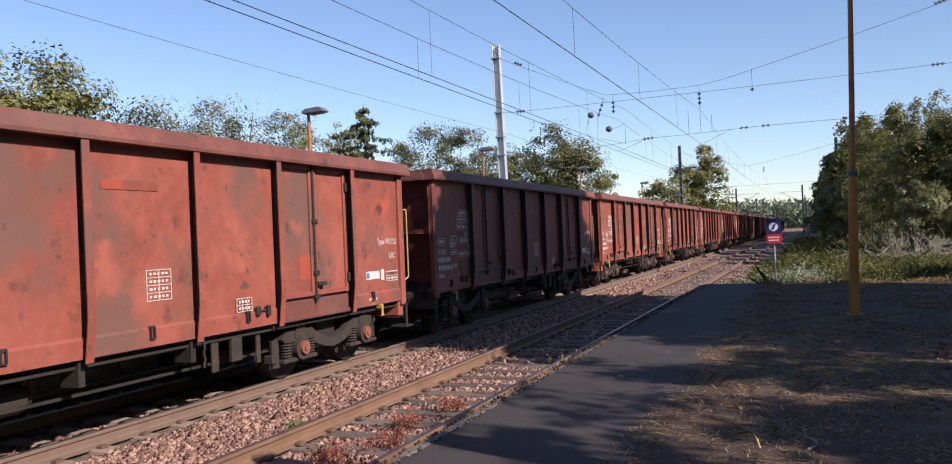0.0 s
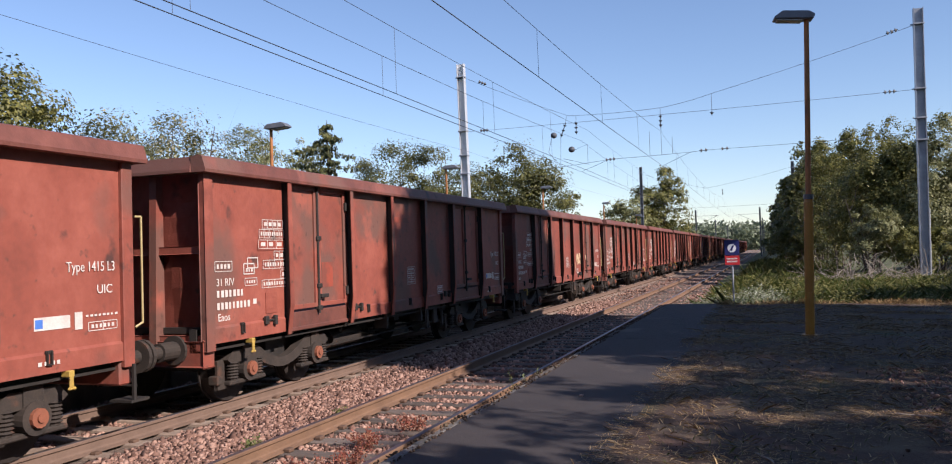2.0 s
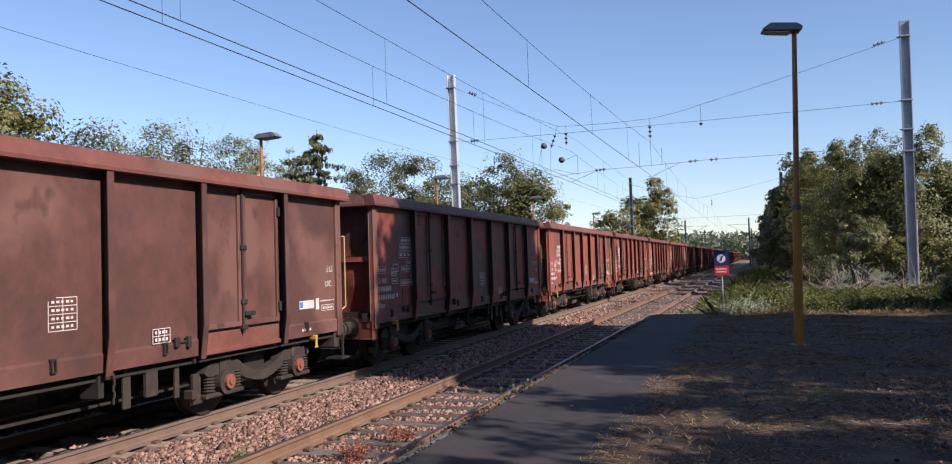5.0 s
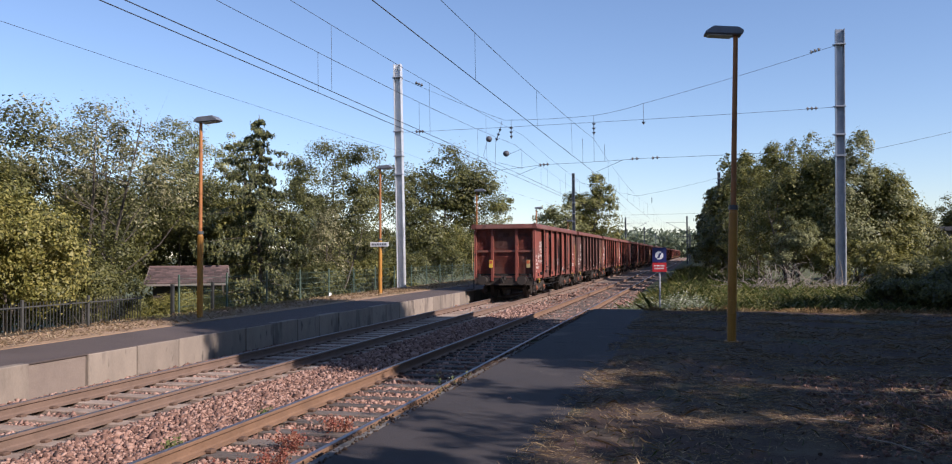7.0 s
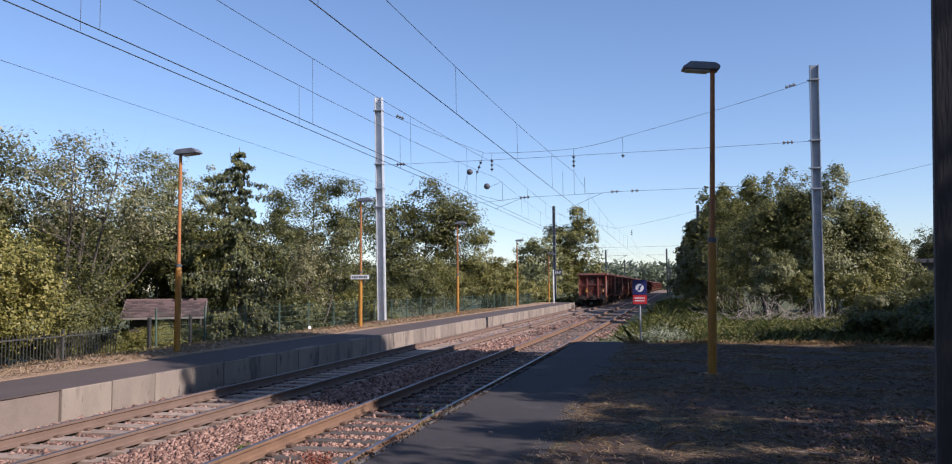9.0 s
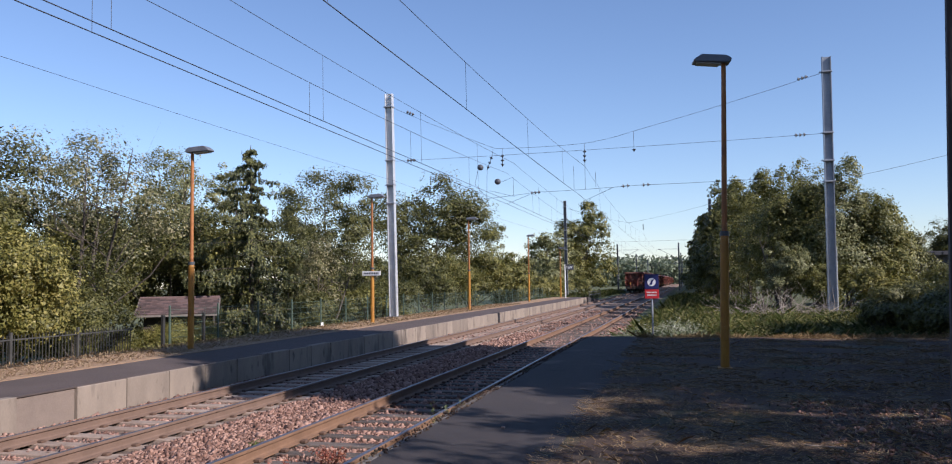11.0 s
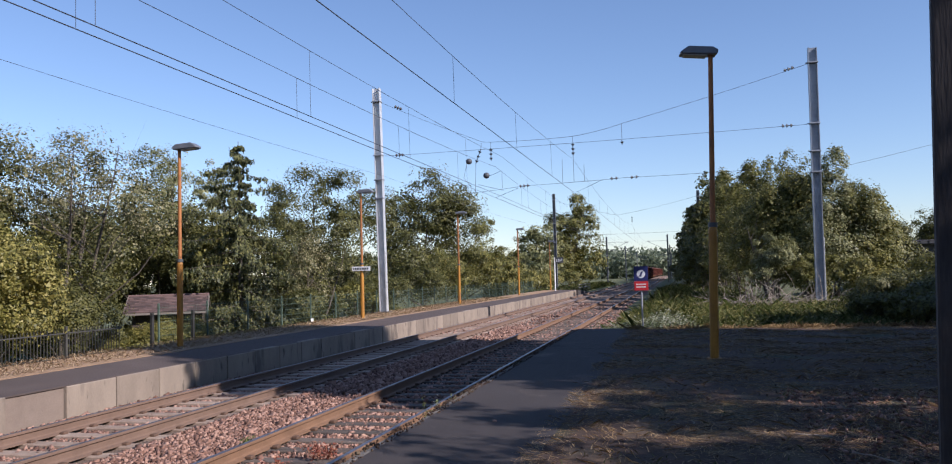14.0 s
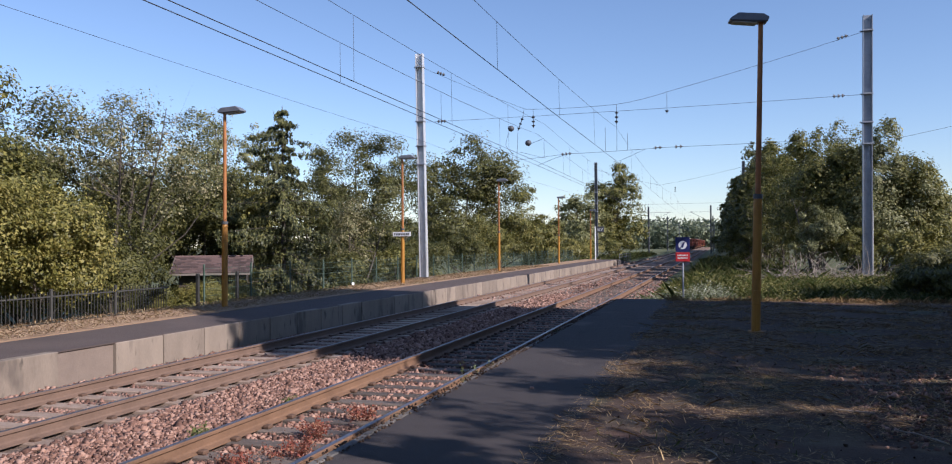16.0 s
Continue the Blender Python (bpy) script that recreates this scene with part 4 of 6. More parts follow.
for a, b, z0, z1 in ((-1.0, 0.35, 0.98, 1.06), (4.75, 5.55, 0.98, 1.05), (-4.2, -3.6, 0.98, 1.05), (-6.0, -4.5, 0.93, 1.07), (0.9, 1.5, 0.97, 1.04)):
    bm = bmesh.new()
    prism(bm, [(a, z0), (b - 0.05, z0), (b, z0 + 0.04), (b - 0.08, z1), (a + 0.12, z1 - 0.01), (a + 0.03, z1 - 0.03)], 1.3525, 1.356, axis="x")
    part("cream_patch", bm, M["cream_spray"], train[5], "worn cream yellow stripe on the lower edge")
for k in (2, 7, 12):
    part("red_patch", boxes((1.3255, 1.3275, -HALF + 1.2, -HALF + 1.9, 2.1, 2.24)), M["patch"], train[k], "fresh red patch behind the stencilled rows")

# ---------------------------------------------------------------- trees and plants


def limb_mesh(segs, n=6):
    """Tapered tubes from (a, b, ra, rb) rows, as arrays."""
    a = np.array([s[0] for s in segs], float)
    b = np.array([s[1] for s in segs], float)
    ra, rb = np.array([s[2] for s in segs]), np.array([s[3] for s in segs])
    d = b - a
    d /= np.linalg.norm(d, axis=1, keepdims=True) + 1e-9
    h = np.where(np.abs(d[:, 2:3]) > 0.9, [[1.0, 0, 0]], [[0, 0, 1.0]])
    u = np.cross(d, h)
    u /= np.linalg.norm(u, axis=1, keepdims=True)
    w = np.cross(d, u)
    ang = np.arange(n) * 2 * np.pi / n
    ring = np.cos(ang)[None, :, None] * u[:, None] + np.sin(ang)[None, :, None] * w[:, None]
    v = np.concatenate([a[:, None] + ring * ra[:, None, None], b[:, None] + ring * rb[:, None, None]], 1)
    i = np.arange(n)
    j = (i + 1) % n
    q = np.stack([i, j, j + n, i + n], -1)
    f = q[None] + (2 * n * np.arange(len(segs)))[:, None, None]
    return v.reshape(-1, 3), f.reshape(-1, 4)


def leaf_cards(centres, size, r, droop=0.0, slim=0.55, facing=None):
    """Three-cornered leaves at the centres, turned at random about the way they face."""
    n = len(centres)
    if facing is None:
        facing = r.normal(size=(n, 3))
    facing = facing / (np.linalg.norm(facing, axis=1, keepdims=True) + 1e-9)
    w = r.normal(size=(n, 3))
    w[:, 2] -= droop
    a = w - facing * (w * facing).sum(1, keepdims=True)
    a /= np.linalg.norm(a, axis=1, keepdims=True) + 1e-9
    b = np.cross(facing, a)
    s = size * np.exp(r.normal(0, 0.25, n))[:, None]
    lift = facing * s * 0.15
    v = np.stack([centres - a * s, centres + a * s * 0.6 - b * s * slim * 1.15 + lift, centres + a * s * 0.6 + b * s * slim * 1.15 + lift], 1)
    f = np.arange(3 * n).reshape(n, 3)
    return v.reshape(-1, 3), f


def crown_points(r, n_clump, per, rad, centre, spread, lumps, seed, low=0.0):
    """Leaf centres in small clumps over the lobes of an uneven crown, and the way each leaf faces; rad: its three half-axes."""
    rad = np.array(rad)
    n_lobe = max(9, int(9 + n_clump ** 0.62))
    d = r.normal(size=(n_lobe, 3))
    d /= np.linalg.norm(d, axis=1, keepdims=True)
    if low:
        d[:, 2] = np.where(d[:, 2] < -low, -d[:, 2] * 0.6, d[:, 2])
    lump = np.array([1 + lumps * noise.noise((q[0] * 1.6 + seed, q[1] * 1.6, q[2] * 1.6)) for q in d])
    size = 0.27 * np.exp(r.normal(0, 0.28, n_lobe))
    lobe = d * (np.clip(r.uniform(0.25, 1.0, n_lobe) ** 0.5 * lump, 0, 1.15) - size * 0.5)[:, None] * rad
    # clumps sit on the upper and outer side of their lobe
    own = r.choice(n_lobe, n_clump, p=size ** 2 / (size ** 2).sum())
    e = r.normal(size=(n_clump, 3)) + d[own] * 0.55 + np.array([0, 0, 0.35])
    e /= np.linalg.norm(e, axis=1, keepdims=True)
    half = np.minimum(rad, rad.min() * 1.9) * size[own][:, None]
    cl = lobe[own] + e * half * (r.uniform(0.35, 1.0, n_clump) ** 0.35)[:, None] * np.array([1, 1, 0.85]) + np.array(centre)
    k = np.maximum(3, (per * np.exp(r.normal(0, 0.4, n_clump))).astype(int))
    own2 = np.repeat(np.arange(n_clump), k)
    sp = spread * np.exp(r.normal(0, 0.3, n_clump))[own2][:, None]
    off = r.normal(size=(len(own2), 3)) * np.array([1, 1, 0.6])
    off *= np.minimum(1.0, 1.6 / (np.linalg.norm(off, axis=1, keepdims=True) + 1e-9))
    facing = off * 0.5 + e[own2] * 0.9 + np.array([0, 0, 0.6]) + r.normal(size=off.shape) * 0.5
    return cl, cl[own2] + off * sp, facing


def tree(name, label, at, height, rad, mat, seed, base=0.3, n_clump=150, per=70, leaf=0.13, lumps=0.5, trunk=0.16, spread=None, stems=1, category="tree", droop=0.25, low=0.0, spire=0.0, coarse=False):
    """at: foot; height of the top; rad: crown half-width; base: where the crown begins, as a part of the height."""
    r = np.random.default_rng(seed)
    thing = empty(name, pose(*at), label=label, category=category)
    near = math.hypot(at[0], at[1])
    fine = 0.55 if near < 40 else 0.6 if near < 62 else 0.75 if near < 85 else 1.0
    if coarse:
        fine = 1.0
    leaf, per, n_clump = leaf * fine * 0.78, int(per * 0.7 / fine ** 1.8), int(n_clump * 1.6)
    cz, hz = height * (1 + base) / 2, height * (1 - base) / 2
    spread = (spread or rad * 0.14) * 0.8
    cl, pts, facing = crown_points(r, n_clump, per, (rad * 1.1, rad * 1.1, hz * 1.04), (0, 0, cz), spread, lumps, seed, low)
    if spire:
        for q in (cl, pts):
            q[:, :2] *= 1.12 - spire * np.clip((q[:, 2:3] - cz) / hz, -0.25, 1.1)
    segs = []
    for s in range(stems):
        lean = r.normal(0, 0.05 + 0.12 * (stems > 1), 2)
        p, rad0, steps = np.array([lean[0] * 1.5, lean[1] * 1.5, -0.4]), trunk, 7
        path = [p]
        for k in range(steps):
            p = p + np.array([lean[0] * (1 - spire) + r.normal(0, 0.06), lean[1] * (1 - spire) + r.normal(0, 0.06), 1.0]) * height * (0.9 - 0.3 * (spire > 0)) / steps
            path.append(p)
        for k in range(steps):
            f0, f1 = 1 - k / steps * 0.9, 1 - (k + 1) / steps * 0.9
            segs.append((path[k], path[k + 1], rad0 * f0, rad0 * f1))
        for c in cl[r.choice(len(cl), min(len(cl), 34 // stems), replace=False)]:
            t = np.clip((c[2] - np.hypot(c[0], c[1]) * 0.7) / (height * 0.9), 0.08, 0.9)
            k = min(steps - 1, int(t * steps))
            a = path[k] + (path[k + 1] - path[k]) * (t * steps - k)
            m = (a + c) / 2 + np.array([0, 0, -0.06 * rad]) + r.normal(0, 0.05 * rad, 3)
            w = rad0 * (1 - t * 0.8) * 0.4
            segs.append((a, m, w, w * 0.6))
            segs.append((m, c, w * 0.6, w * 0.15))
            for _ in range(3):
                e = c + r.normal(0, 1, 3) * spread * 1.6
                segs.append((c, e, w * 0.16, w * 0.05))
    v, f = limb_mesh(segs)
    mesh_np("trunk", v, f, M["bark"], thing)
    v, f = leaf_cards(pts, leaf, r, droop, facing=facing)
    mesh_np("crown", v, f, mat, thing)
    return thing


def spruce(at, height, rad, seed):
    """Tiers of separate boughs that rise, bend over and hang, each with a curtain of twigs."""
    r = np.random.default_rng(seed)
    thing = empty("spruce", pose(*at), label="tall dark spruce with drooping boughs behind the fence", category="tree")
    segs, pts, way = [((0, 0, -0.4), (0.05, 0, height * 0.5), 0.16, 0.09), ((0.05, 0, height * 0.5), (0, 0, height), 0.09, 0.012)], [], []
    z = 0.7
    while z < height - 0.1:
        f = 1 - z / height
        length = 0.1 + rad * f ** 0.9
        turn = r.uniform(0, 6.28)
        n = int(4 + 4 * f)
        for k in range(n):
            a = turn + 6.28 * k / n + r.uniform(-0.35, 0.35)
            ln = length * r.choice([0.55, 0.75, 0.95, 1.1, 1.3])
            d = np.array([math.cos(a), math.sin(a), 0])
            side = np.array([-d[1], d[0], 0])
            rise, fall = r.uniform(0.1, 0.35), r.uniform(0.45, 0.85)
            z0 = z + r.uniform(-0.12, 0.12)
            last = np.array([0, 0, z0])
            steps = 4 + int(9 * ln / (rad + 0.1))
            for i in range(1, steps + 1):
                u = i / steps
                p = np.array([0, 0, z0]) + d * ln * u + np.array([0, 0, ln * (rise * u - fall * u * u + 0.3 * u ** 3)])
                segs.append((last, p, 0.022 * (1.05 - u) * (0.4 + f), 0.022 * (1.0 - u) * (0.4 + f) + 0.003))
                last = p
                # twigs to both sides, hanging more towards the foot of the tree
                w = (0.04 + 0.13 * ln) * (1.15 - u) ** 0.6
                for q in range(4):
                    m = int(9 + 19 * f)
                    t0 = p + side * r.uniform(-1, 1) * w + d * r.uniform(-0.1, 0.1)
                    drop = r.uniform(0.06, 0.16 + 0.62 * f)
                    v = r.uniform(0, 1, m)[:, None]
                    pts.append(t0 + v * np.array([0, 0, -drop]) + r.normal(0, 0.028, (m, 3)) * (1.3 - 0.8 * v))
                    way.append(d * 0.8 + side * r.normal(0, 0.7, m)[:, None] + np.array([0, 0, 0.45]) + r.normal(0, 0.35, (m, 3)))
        z += 0.24 + 0.5 * f
    v, f = limb_mesh(segs, 5)
    mesh_np("trunk", v, f, M["bark"], thing)
    v, f = leaf_cards(np.concatenate(pts), 0.06, r, droop=2.2, slim=0.4, facing=np.concatenate(way))
    mesh_np("crown", v, f, M["needle"], thing)
    return thing


# behind the far platform
tree("tree", "tall leafy tree with drooping fresh green boughs", (-20.5, 16.2, -1.6), 9.2, 3.0, M["leaf_mid"], 11, base=0.2, n_clump=190, per=70, leaf=0.15)
tree("tree", "broad dark leafy tree behind the fence", (-24.5, 22.0, -1.6), 8.3, 3.4, M["leaf_dark"], 12, base=0.15, n_clump=170, per=70, leaf=0.15)
tree("hawthorn", "airy small tree with pale blossom and thin bare twigs", (-20.6, 24.0, -1.6), 9.2, 2.9, M["leaf_blossom"], 13, base=0.42, n_clump=130, per=30, leaf=0.12, lumps=0.7, trunk=0.1, stems=3)
tree("tree", "dark undergrowth tree behind the shed", (-23.2, 33.5, -1.6), 7.2, 2.9, M["leaf_dark"], 14, base=0.06, n_clump=180, per=70, leaf=0.13)
tree("tree", "bright green leafy shrub tree above the shed", (-21.8, 34.0, -1.6), 7.0, 1.9, M["leaf_mid"], 15, base=0.05, n_clump=150, per=70, leaf=0.13)
tree("poplar", "tall silvery poplar with loose crown", (-25.6, 36.2, -1.6), 11.2, 2.3, M["leaf_silver"], 16, base=0.1, n_clump=150, per=60, leaf=0.13, lumps=0.6)
tree("poplar", "slender silvery poplar beside a spruce", (-23.6, 39.0, -1.6), 10.4, 1.7, M["leaf_silver"], 17, base=0.1, n_clump=110, per=60, leaf=0.13, lumps=0.6)
spruce((-17.9, 31.3, -1.5), 9.15, 3.9, 18)
tree("tree", "dark low tree filling the gap behind the shrubs", (-20.4, 20.2, -1.6), 6.0, 2.3, M["leaf_dark"], 27, base=0.05, n_clump=150, per=70, leaf=0.13)
tree("blossoming_shrub", "pale blossoming shrub beside the spruce", (-17.6, 37.0, -1.4), 5.6, 1.6, M["leaf_blossom"], 19, base=0.1, n_clump=90, per=50, leaf=0.1, trunk=0.08, stems=3, category="shrub")
tree("tree", "round-crowned leafy tree behind the platform fence", (-25.0, 54.5, -1.6), 11.9, 3.6, M["leaf_dark"], 20, base=0.12, n_clump=210, per=75, leaf=0.17, lumps=0.25)
tree("tree", "dark leafy shrub tree below taller trees", (-21.5, 46.5, -1.5), 5.6, 3.0, M["leaf_dark"], 21, base=0.03, n_clump=140, per=70, leaf=0.14)
tree("tree", "broad dense tree leaning over the platform fence", (-21.0, 66.0, -1.2), 12.0, 4.4, M["leaf_dark"], 22, base=0.06, n_clump=240, per=75, leaf=0.17)
tree("tree", "yellowish green tree at the fence", (-18.4, 70.0, -0.9), 8.6, 3.4, M["leaf_mid"], 23, base=0.05, n_clump=190, per=70, leaf=0.16)
tree("tree", "lower leafy tree at the end of the fence", (-16.6, 79.0, -0.8), 6.0, 2.6, M["leaf_mid"], 24, base=0.04, n_clump=130, per=70, leaf=0.16)
tree("tree", "tall uneven leafy tree beyond the platform end", (-15.4, 128.0, -0.6), 15.0, 3.7, M["leaf_mid"], 25, spire=0.4, lumps=0.2, base=0.06, n_clump=300, per=60, leaf=0.22)
tree("tree", "lower light green tree beside the line", (-19.5, 118.0, -0.6), 9.5, 4.2, M["leaf_silver"], 26, base=0.05, n_clump=150, per=60, leaf=0.24)
tree("tree", "dark tree deep behind the shrubs", (-25.5, 30.5, -1.6), 7.6, 2.9, M["leaf_dark"], 28, base=0.04, n_clump=150, per=70, leaf=0.15)
tree("tree", "dark tree behind the blossoming thorn", (-23.0, 27.0, -1.6), 6.6, 2.6, M["leaf_dark"], 29, base=0.04, n_clump=150, per=70, leaf=0.15)
tree("tree", "dark bushy tree filling the gap beside the spruce", (-21.6, 40.5, -1.6), 6.4, 2.4, M["leaf_dark"], 35, base=0.03, n_clump=150, per=60, leaf=0.14)
tree("tree", "dark bushy tree below the round crown", (-20.8, 50.5, -1.6), 5.4, 2.4, M["leaf_dark"], 36, base=0.03, n_clump=130, per=60, leaf=0.15)
# shrubs on the fence
tree("shrub", "large yellow-green shrub bulging over the fence", (-15.7, 12.2, -0.7), 5.0, 2.4, M["leaf_yellow"], 31, base=0.0, n_clump=300, per=70, leaf=0.095, trunk=0.06, stems=4, category="shrub", low=0.5)
tree("shrub", "yellow-green shrub in front of darker trees", (-15.7, 15.8, -0.7), 4.1, 1.9, M["leaf_yellow"], 32, base=0.0, n_clump=180, per=70, leaf=0.095, trunk=0.05, stems=4, category="shrub", low=0.5)
tree("shrub", "dense green shrub growing through the fence", (-15.7, 8.2, -0.6), 5.2, 2.2, M["leaf_mid"], 33, base=0.0, n_clump=200, per=70, leaf=0.1, trunk=0.06, stems=4, category="shrub", low=0.5)
tree("shrub", "low dark shrub at the shed corner", (-16.1, 19.0, -0.9), 3.0, 1.5, M["leaf_dark"], 34, base=0.0, n_clump=130, per=60, leaf=0.085, trunk=0.04, stems=3, category="shrub", low=0.5)
for k, (x, y, h, w, mt) in enumerate(((-16.4, 33.5, 2.4, 1.4, "leaf_dark"), (-16.6, 40.5, 2.6, 1.7, "leaf_mid"), (-16.8, 44.5, 3.0, 1.9, "leaf_dark"), (-16.6, 52.5, 3.4, 2.1, "leaf_dark"), (-16.5, 58.5, 4.2, 2.3, "leaf_mid"), (-15.8, 85.5, 3.2, 2.0, "leaf_yellow"), (-15.4, 97.0, 3.0, 2.2, "leaf_yellow"), (-13.8, 104.0, 3.4, 2.2, "leaf_mid"))):
    tree("shrub", "leafy shrub behind the wire fence", (x, y, -0.9), h, w, M[mt], 40 + k, base=0.0, n_clump=80, per=60, leaf=0.12, trunk=0.04, stems=3, category="shrub", low=0.5)
# to the right of the line: the tall thicket
for k, (x, y, h, w, mt) in enumerate(((5.3, 46.5, 7.4, 1.6, "leaf_mid"), (6.7, 46.0, 7.9, 1.7, "leaf_mid"), (8.0, 45.0, 7.5, 1.7, "leaf_silver"), (9.2, 45.2, 6.0, 1.6, "leaf_mid"), (10.4, 45.8, 4.3, 1.5, "leaf_dark"), (5.0, 52.0, 8.0, 1.7, "leaf_mid"), (7.2, 51.0, 8.6, 2.0, "leaf_mid"), (4.4, 57.5, 8.6, 1.8, "leaf_mid"), (3.7, 64.0, 8.0, 1.7, "leaf_dark"), (5.6, 66.0, 10.2, 2.0, "leaf_mid"), (3.2, 72.0, 7.6, 1.7, "leaf_dark"), (4.6, 78.0, 11.2, 2.1, "leaf_dark"), (2.8, 80.0, 6.8, 1.6, "leaf_dark"), (4.4, 83.5, 11.9, 2.1, "leaf_dark"), (4.4, 87.5, 12.0, 2.2, "leaf_dark"), (2.3, 90.0, 6.2, 1.6, "leaf_dark"), (4.4, 91.5, 12.0, 2.2, "leaf_dark"), (4.5, 95.5, 12.1, 2.2, "leaf_dark"), (4.6, 100.0, 12.0, 2.2, "leaf_dark"), (2.0, 104.0, 5.6, 1.7, "leaf_dark"), (16.6, 58.0, 5.5, 2.4, "leaf_dark"))):
    tree("tree", "dense multi-stemmed leafy tree of the trackside thicket", (x, y, -0.2), h, w, M[mt], 60 + k, base=0.02, n_clump=230, per=34, leaf=0.13 if y < 60 else 0.19, lumps=0.42, stems=2, trunk=0.09, low=0.85, spread=0.3, spire=0.35 if y < 76 else 0.15)
for k, (x, y, h, w, mt) in enumerate(((4.7, 42.6, 3.4, 1.4, "leaf_silver"), (6.4, 42.2, 2.6, 1.3, "leaf_mid"), (8.2, 40.0, 2.2, 1.4, "leaf_yellow"), (10.3, 39.5, 2.2, 1.6, "leaf_mid"), (7.9, 34.5, 1.5, 1.5, "leaf_dark"), (9.8, 32.0, 1.9, 1.9, "leaf_dark"), (8.4, 27.5, 1.4, 1.4, "leaf_dark"), (7.2, 26.4, 1.0, 1.2, "leaf_dark"), (9.0, 25.4, 1.5, 1.4, "leaf_dark"), (6.6, 29.5, 0.9, 1.2, "leaf_dark"), (12.2, 36.0, 2.2, 1.8, "leaf_dark"), (2.6, 62.0, 3.0, 1.5, "leaf_dark"), (1.6, 74.0, 3.2, 1.6, "leaf_dark"), (1.2, 92.0, 3.2, 1.6, "leaf_dark"))):
    tree("shrub", "leafy shrub at the foot of the thicket", (x, y, -0.2), h, w, M[mt], 80 + k, base=0.0, n_clump=70, per=65, leaf=0.11, trunk=0.04, stems=3, category="shrub", low=0.5)
# coarse trees mostly hidden by the thicket, added to shade the far train
row = tree("tree", "leafy tree added behind the thicket to shade the far train", (4.6, 108, -0.2), 11.5, 3.0, M["leaf_dark"], 140, base=0.03, n_clump=130, per=26, leaf=0.4, lumps=0.3, coarse=True)
for k in range(1, 26):
    copy_thing(row, pose(4.6 + 0.5 * math.sin(k * 2.1), 108 + 5.6 * k, -0.2, 0, 0, 67 * k % 360))
# unseen trees beside the near platform that shade it
for k, (x, y, h, w) in enumerate(((7.7, -7.4, 7.0, 1.3), (7.2, -5.6, 6.4, 1.2), (7.6, -4.1, 6.7, 1.1), (7.3, -2.6, 6.1, 1.1), (7.5, -1.2, 6.6, 1.1), (7.2, 0.3, 6.0, 1.1), (7.6, 1.8, 6.3, 1.1), (7.3, 3.3, 6.0, 1.1), (7.6, 4.7, 6.5, 1.1), (7.4, 6.6, 6.5, 1.2), (8.2, 8.6, 8.0, 1.4), (11.6, 22.5, 6.6, 2.0))):
    tree("tree", "slender leafy tree shading the platform", (x, y, 0), h, w, M["leaf_mid"], 100 + k, base=0.06, n_clump=110 if y < 6 else 72, per=36, leaf=0.13, lumps=0.4, spread=0.24, coarse=True)
# extra thin crowns out of view, added to break the sun into dapples
for k, (x, y, h, w) in enumerate(((8.3, -6.2, 7.9, 0.9), (8.2, -3.4, 7.8, 0.9), (8.4, -1.6, 8.2, 0.9), (8.2, 0.6, 7.9, 0.9), (8.4, 2.4, 8.3, 0.9), (8.2, 4.2, 7.9, 0.9), (8.4, 6.0, 8.2, 0.9))):
    tree("sapling", "unseen sparse sapling added to dapple the platform path", (x, y, 0), h, w, M["leaf_mid"], 130 + k, base=0.45, n_clump=34, per=26, leaf=0.12, lumps=0.5, trunk=0.05, spread=0.2, coarse=True)
for k, (x, y, h, w) in enumerate(((10.4, 11.6, 17.5, 2.7), (10.2, 14.8, 18.0, 2.7), (10.6, 17.8, 18.0, 2.6))):
    tree("tree", "very tall leafy tree beside the station", (x, y, 0), h, w, M["leaf_mid"], 110 + k, base=0.08, n_clump=560, per=52, leaf=0.3, lumps=0.2, trunk=0.3, coarse=True)
# ring of trees out of view, added to cut sky light in the shade
belt = tree("tree", "unseen tall tree added to block sky light", (19.0, -30, -0.3), 14.0, 4.2, M["leaf_dark"], 120, base=0.08, n_clump=240, per=22, leaf=0.46, lumps=0.3, trunk=0.25, coarse=True)
for k, (x, y) in enumerate(((19.5, -22.5), (20.2, -15), (19.2, -7.5), (20.0, 0.0), (19.4, 7.5), (20.4, 15), (20.8, 22.5), (13, -34), (5, -36), (-3, -37), (-12, -36), (-21, -30), (-24, -20), (-24, -10), (-24, 0))):
    copy_thing(belt, pose(x, y, -0.3, 0, 0, 47 * k % 360))


def far_woods():
    r = np.random.default_rng(7)
    pts = []
    for _ in range(900):
        x = r.uniform(-190, 130)
        y = r.uniform(430, 500)
        h = 13.5 + 4 * noise.noise((x * 0.03, 0, 3)) + r.uniform(-3.5, 1)
        c = np.array([x, y, 0]) + r.normal(size=(60, 3)) * np.array([3.4, 2.5, 1.2])
        c[:, 2] += r.uniform(0, h, 60)
        pts.append(c)
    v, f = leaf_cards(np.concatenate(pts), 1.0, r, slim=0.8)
    tagged(mesh_np("backdrop", v, f, M["leaf_far"]), "distant woodland at the end of the line, haze put into its green", "woodland", kind="structure")


far_woods()


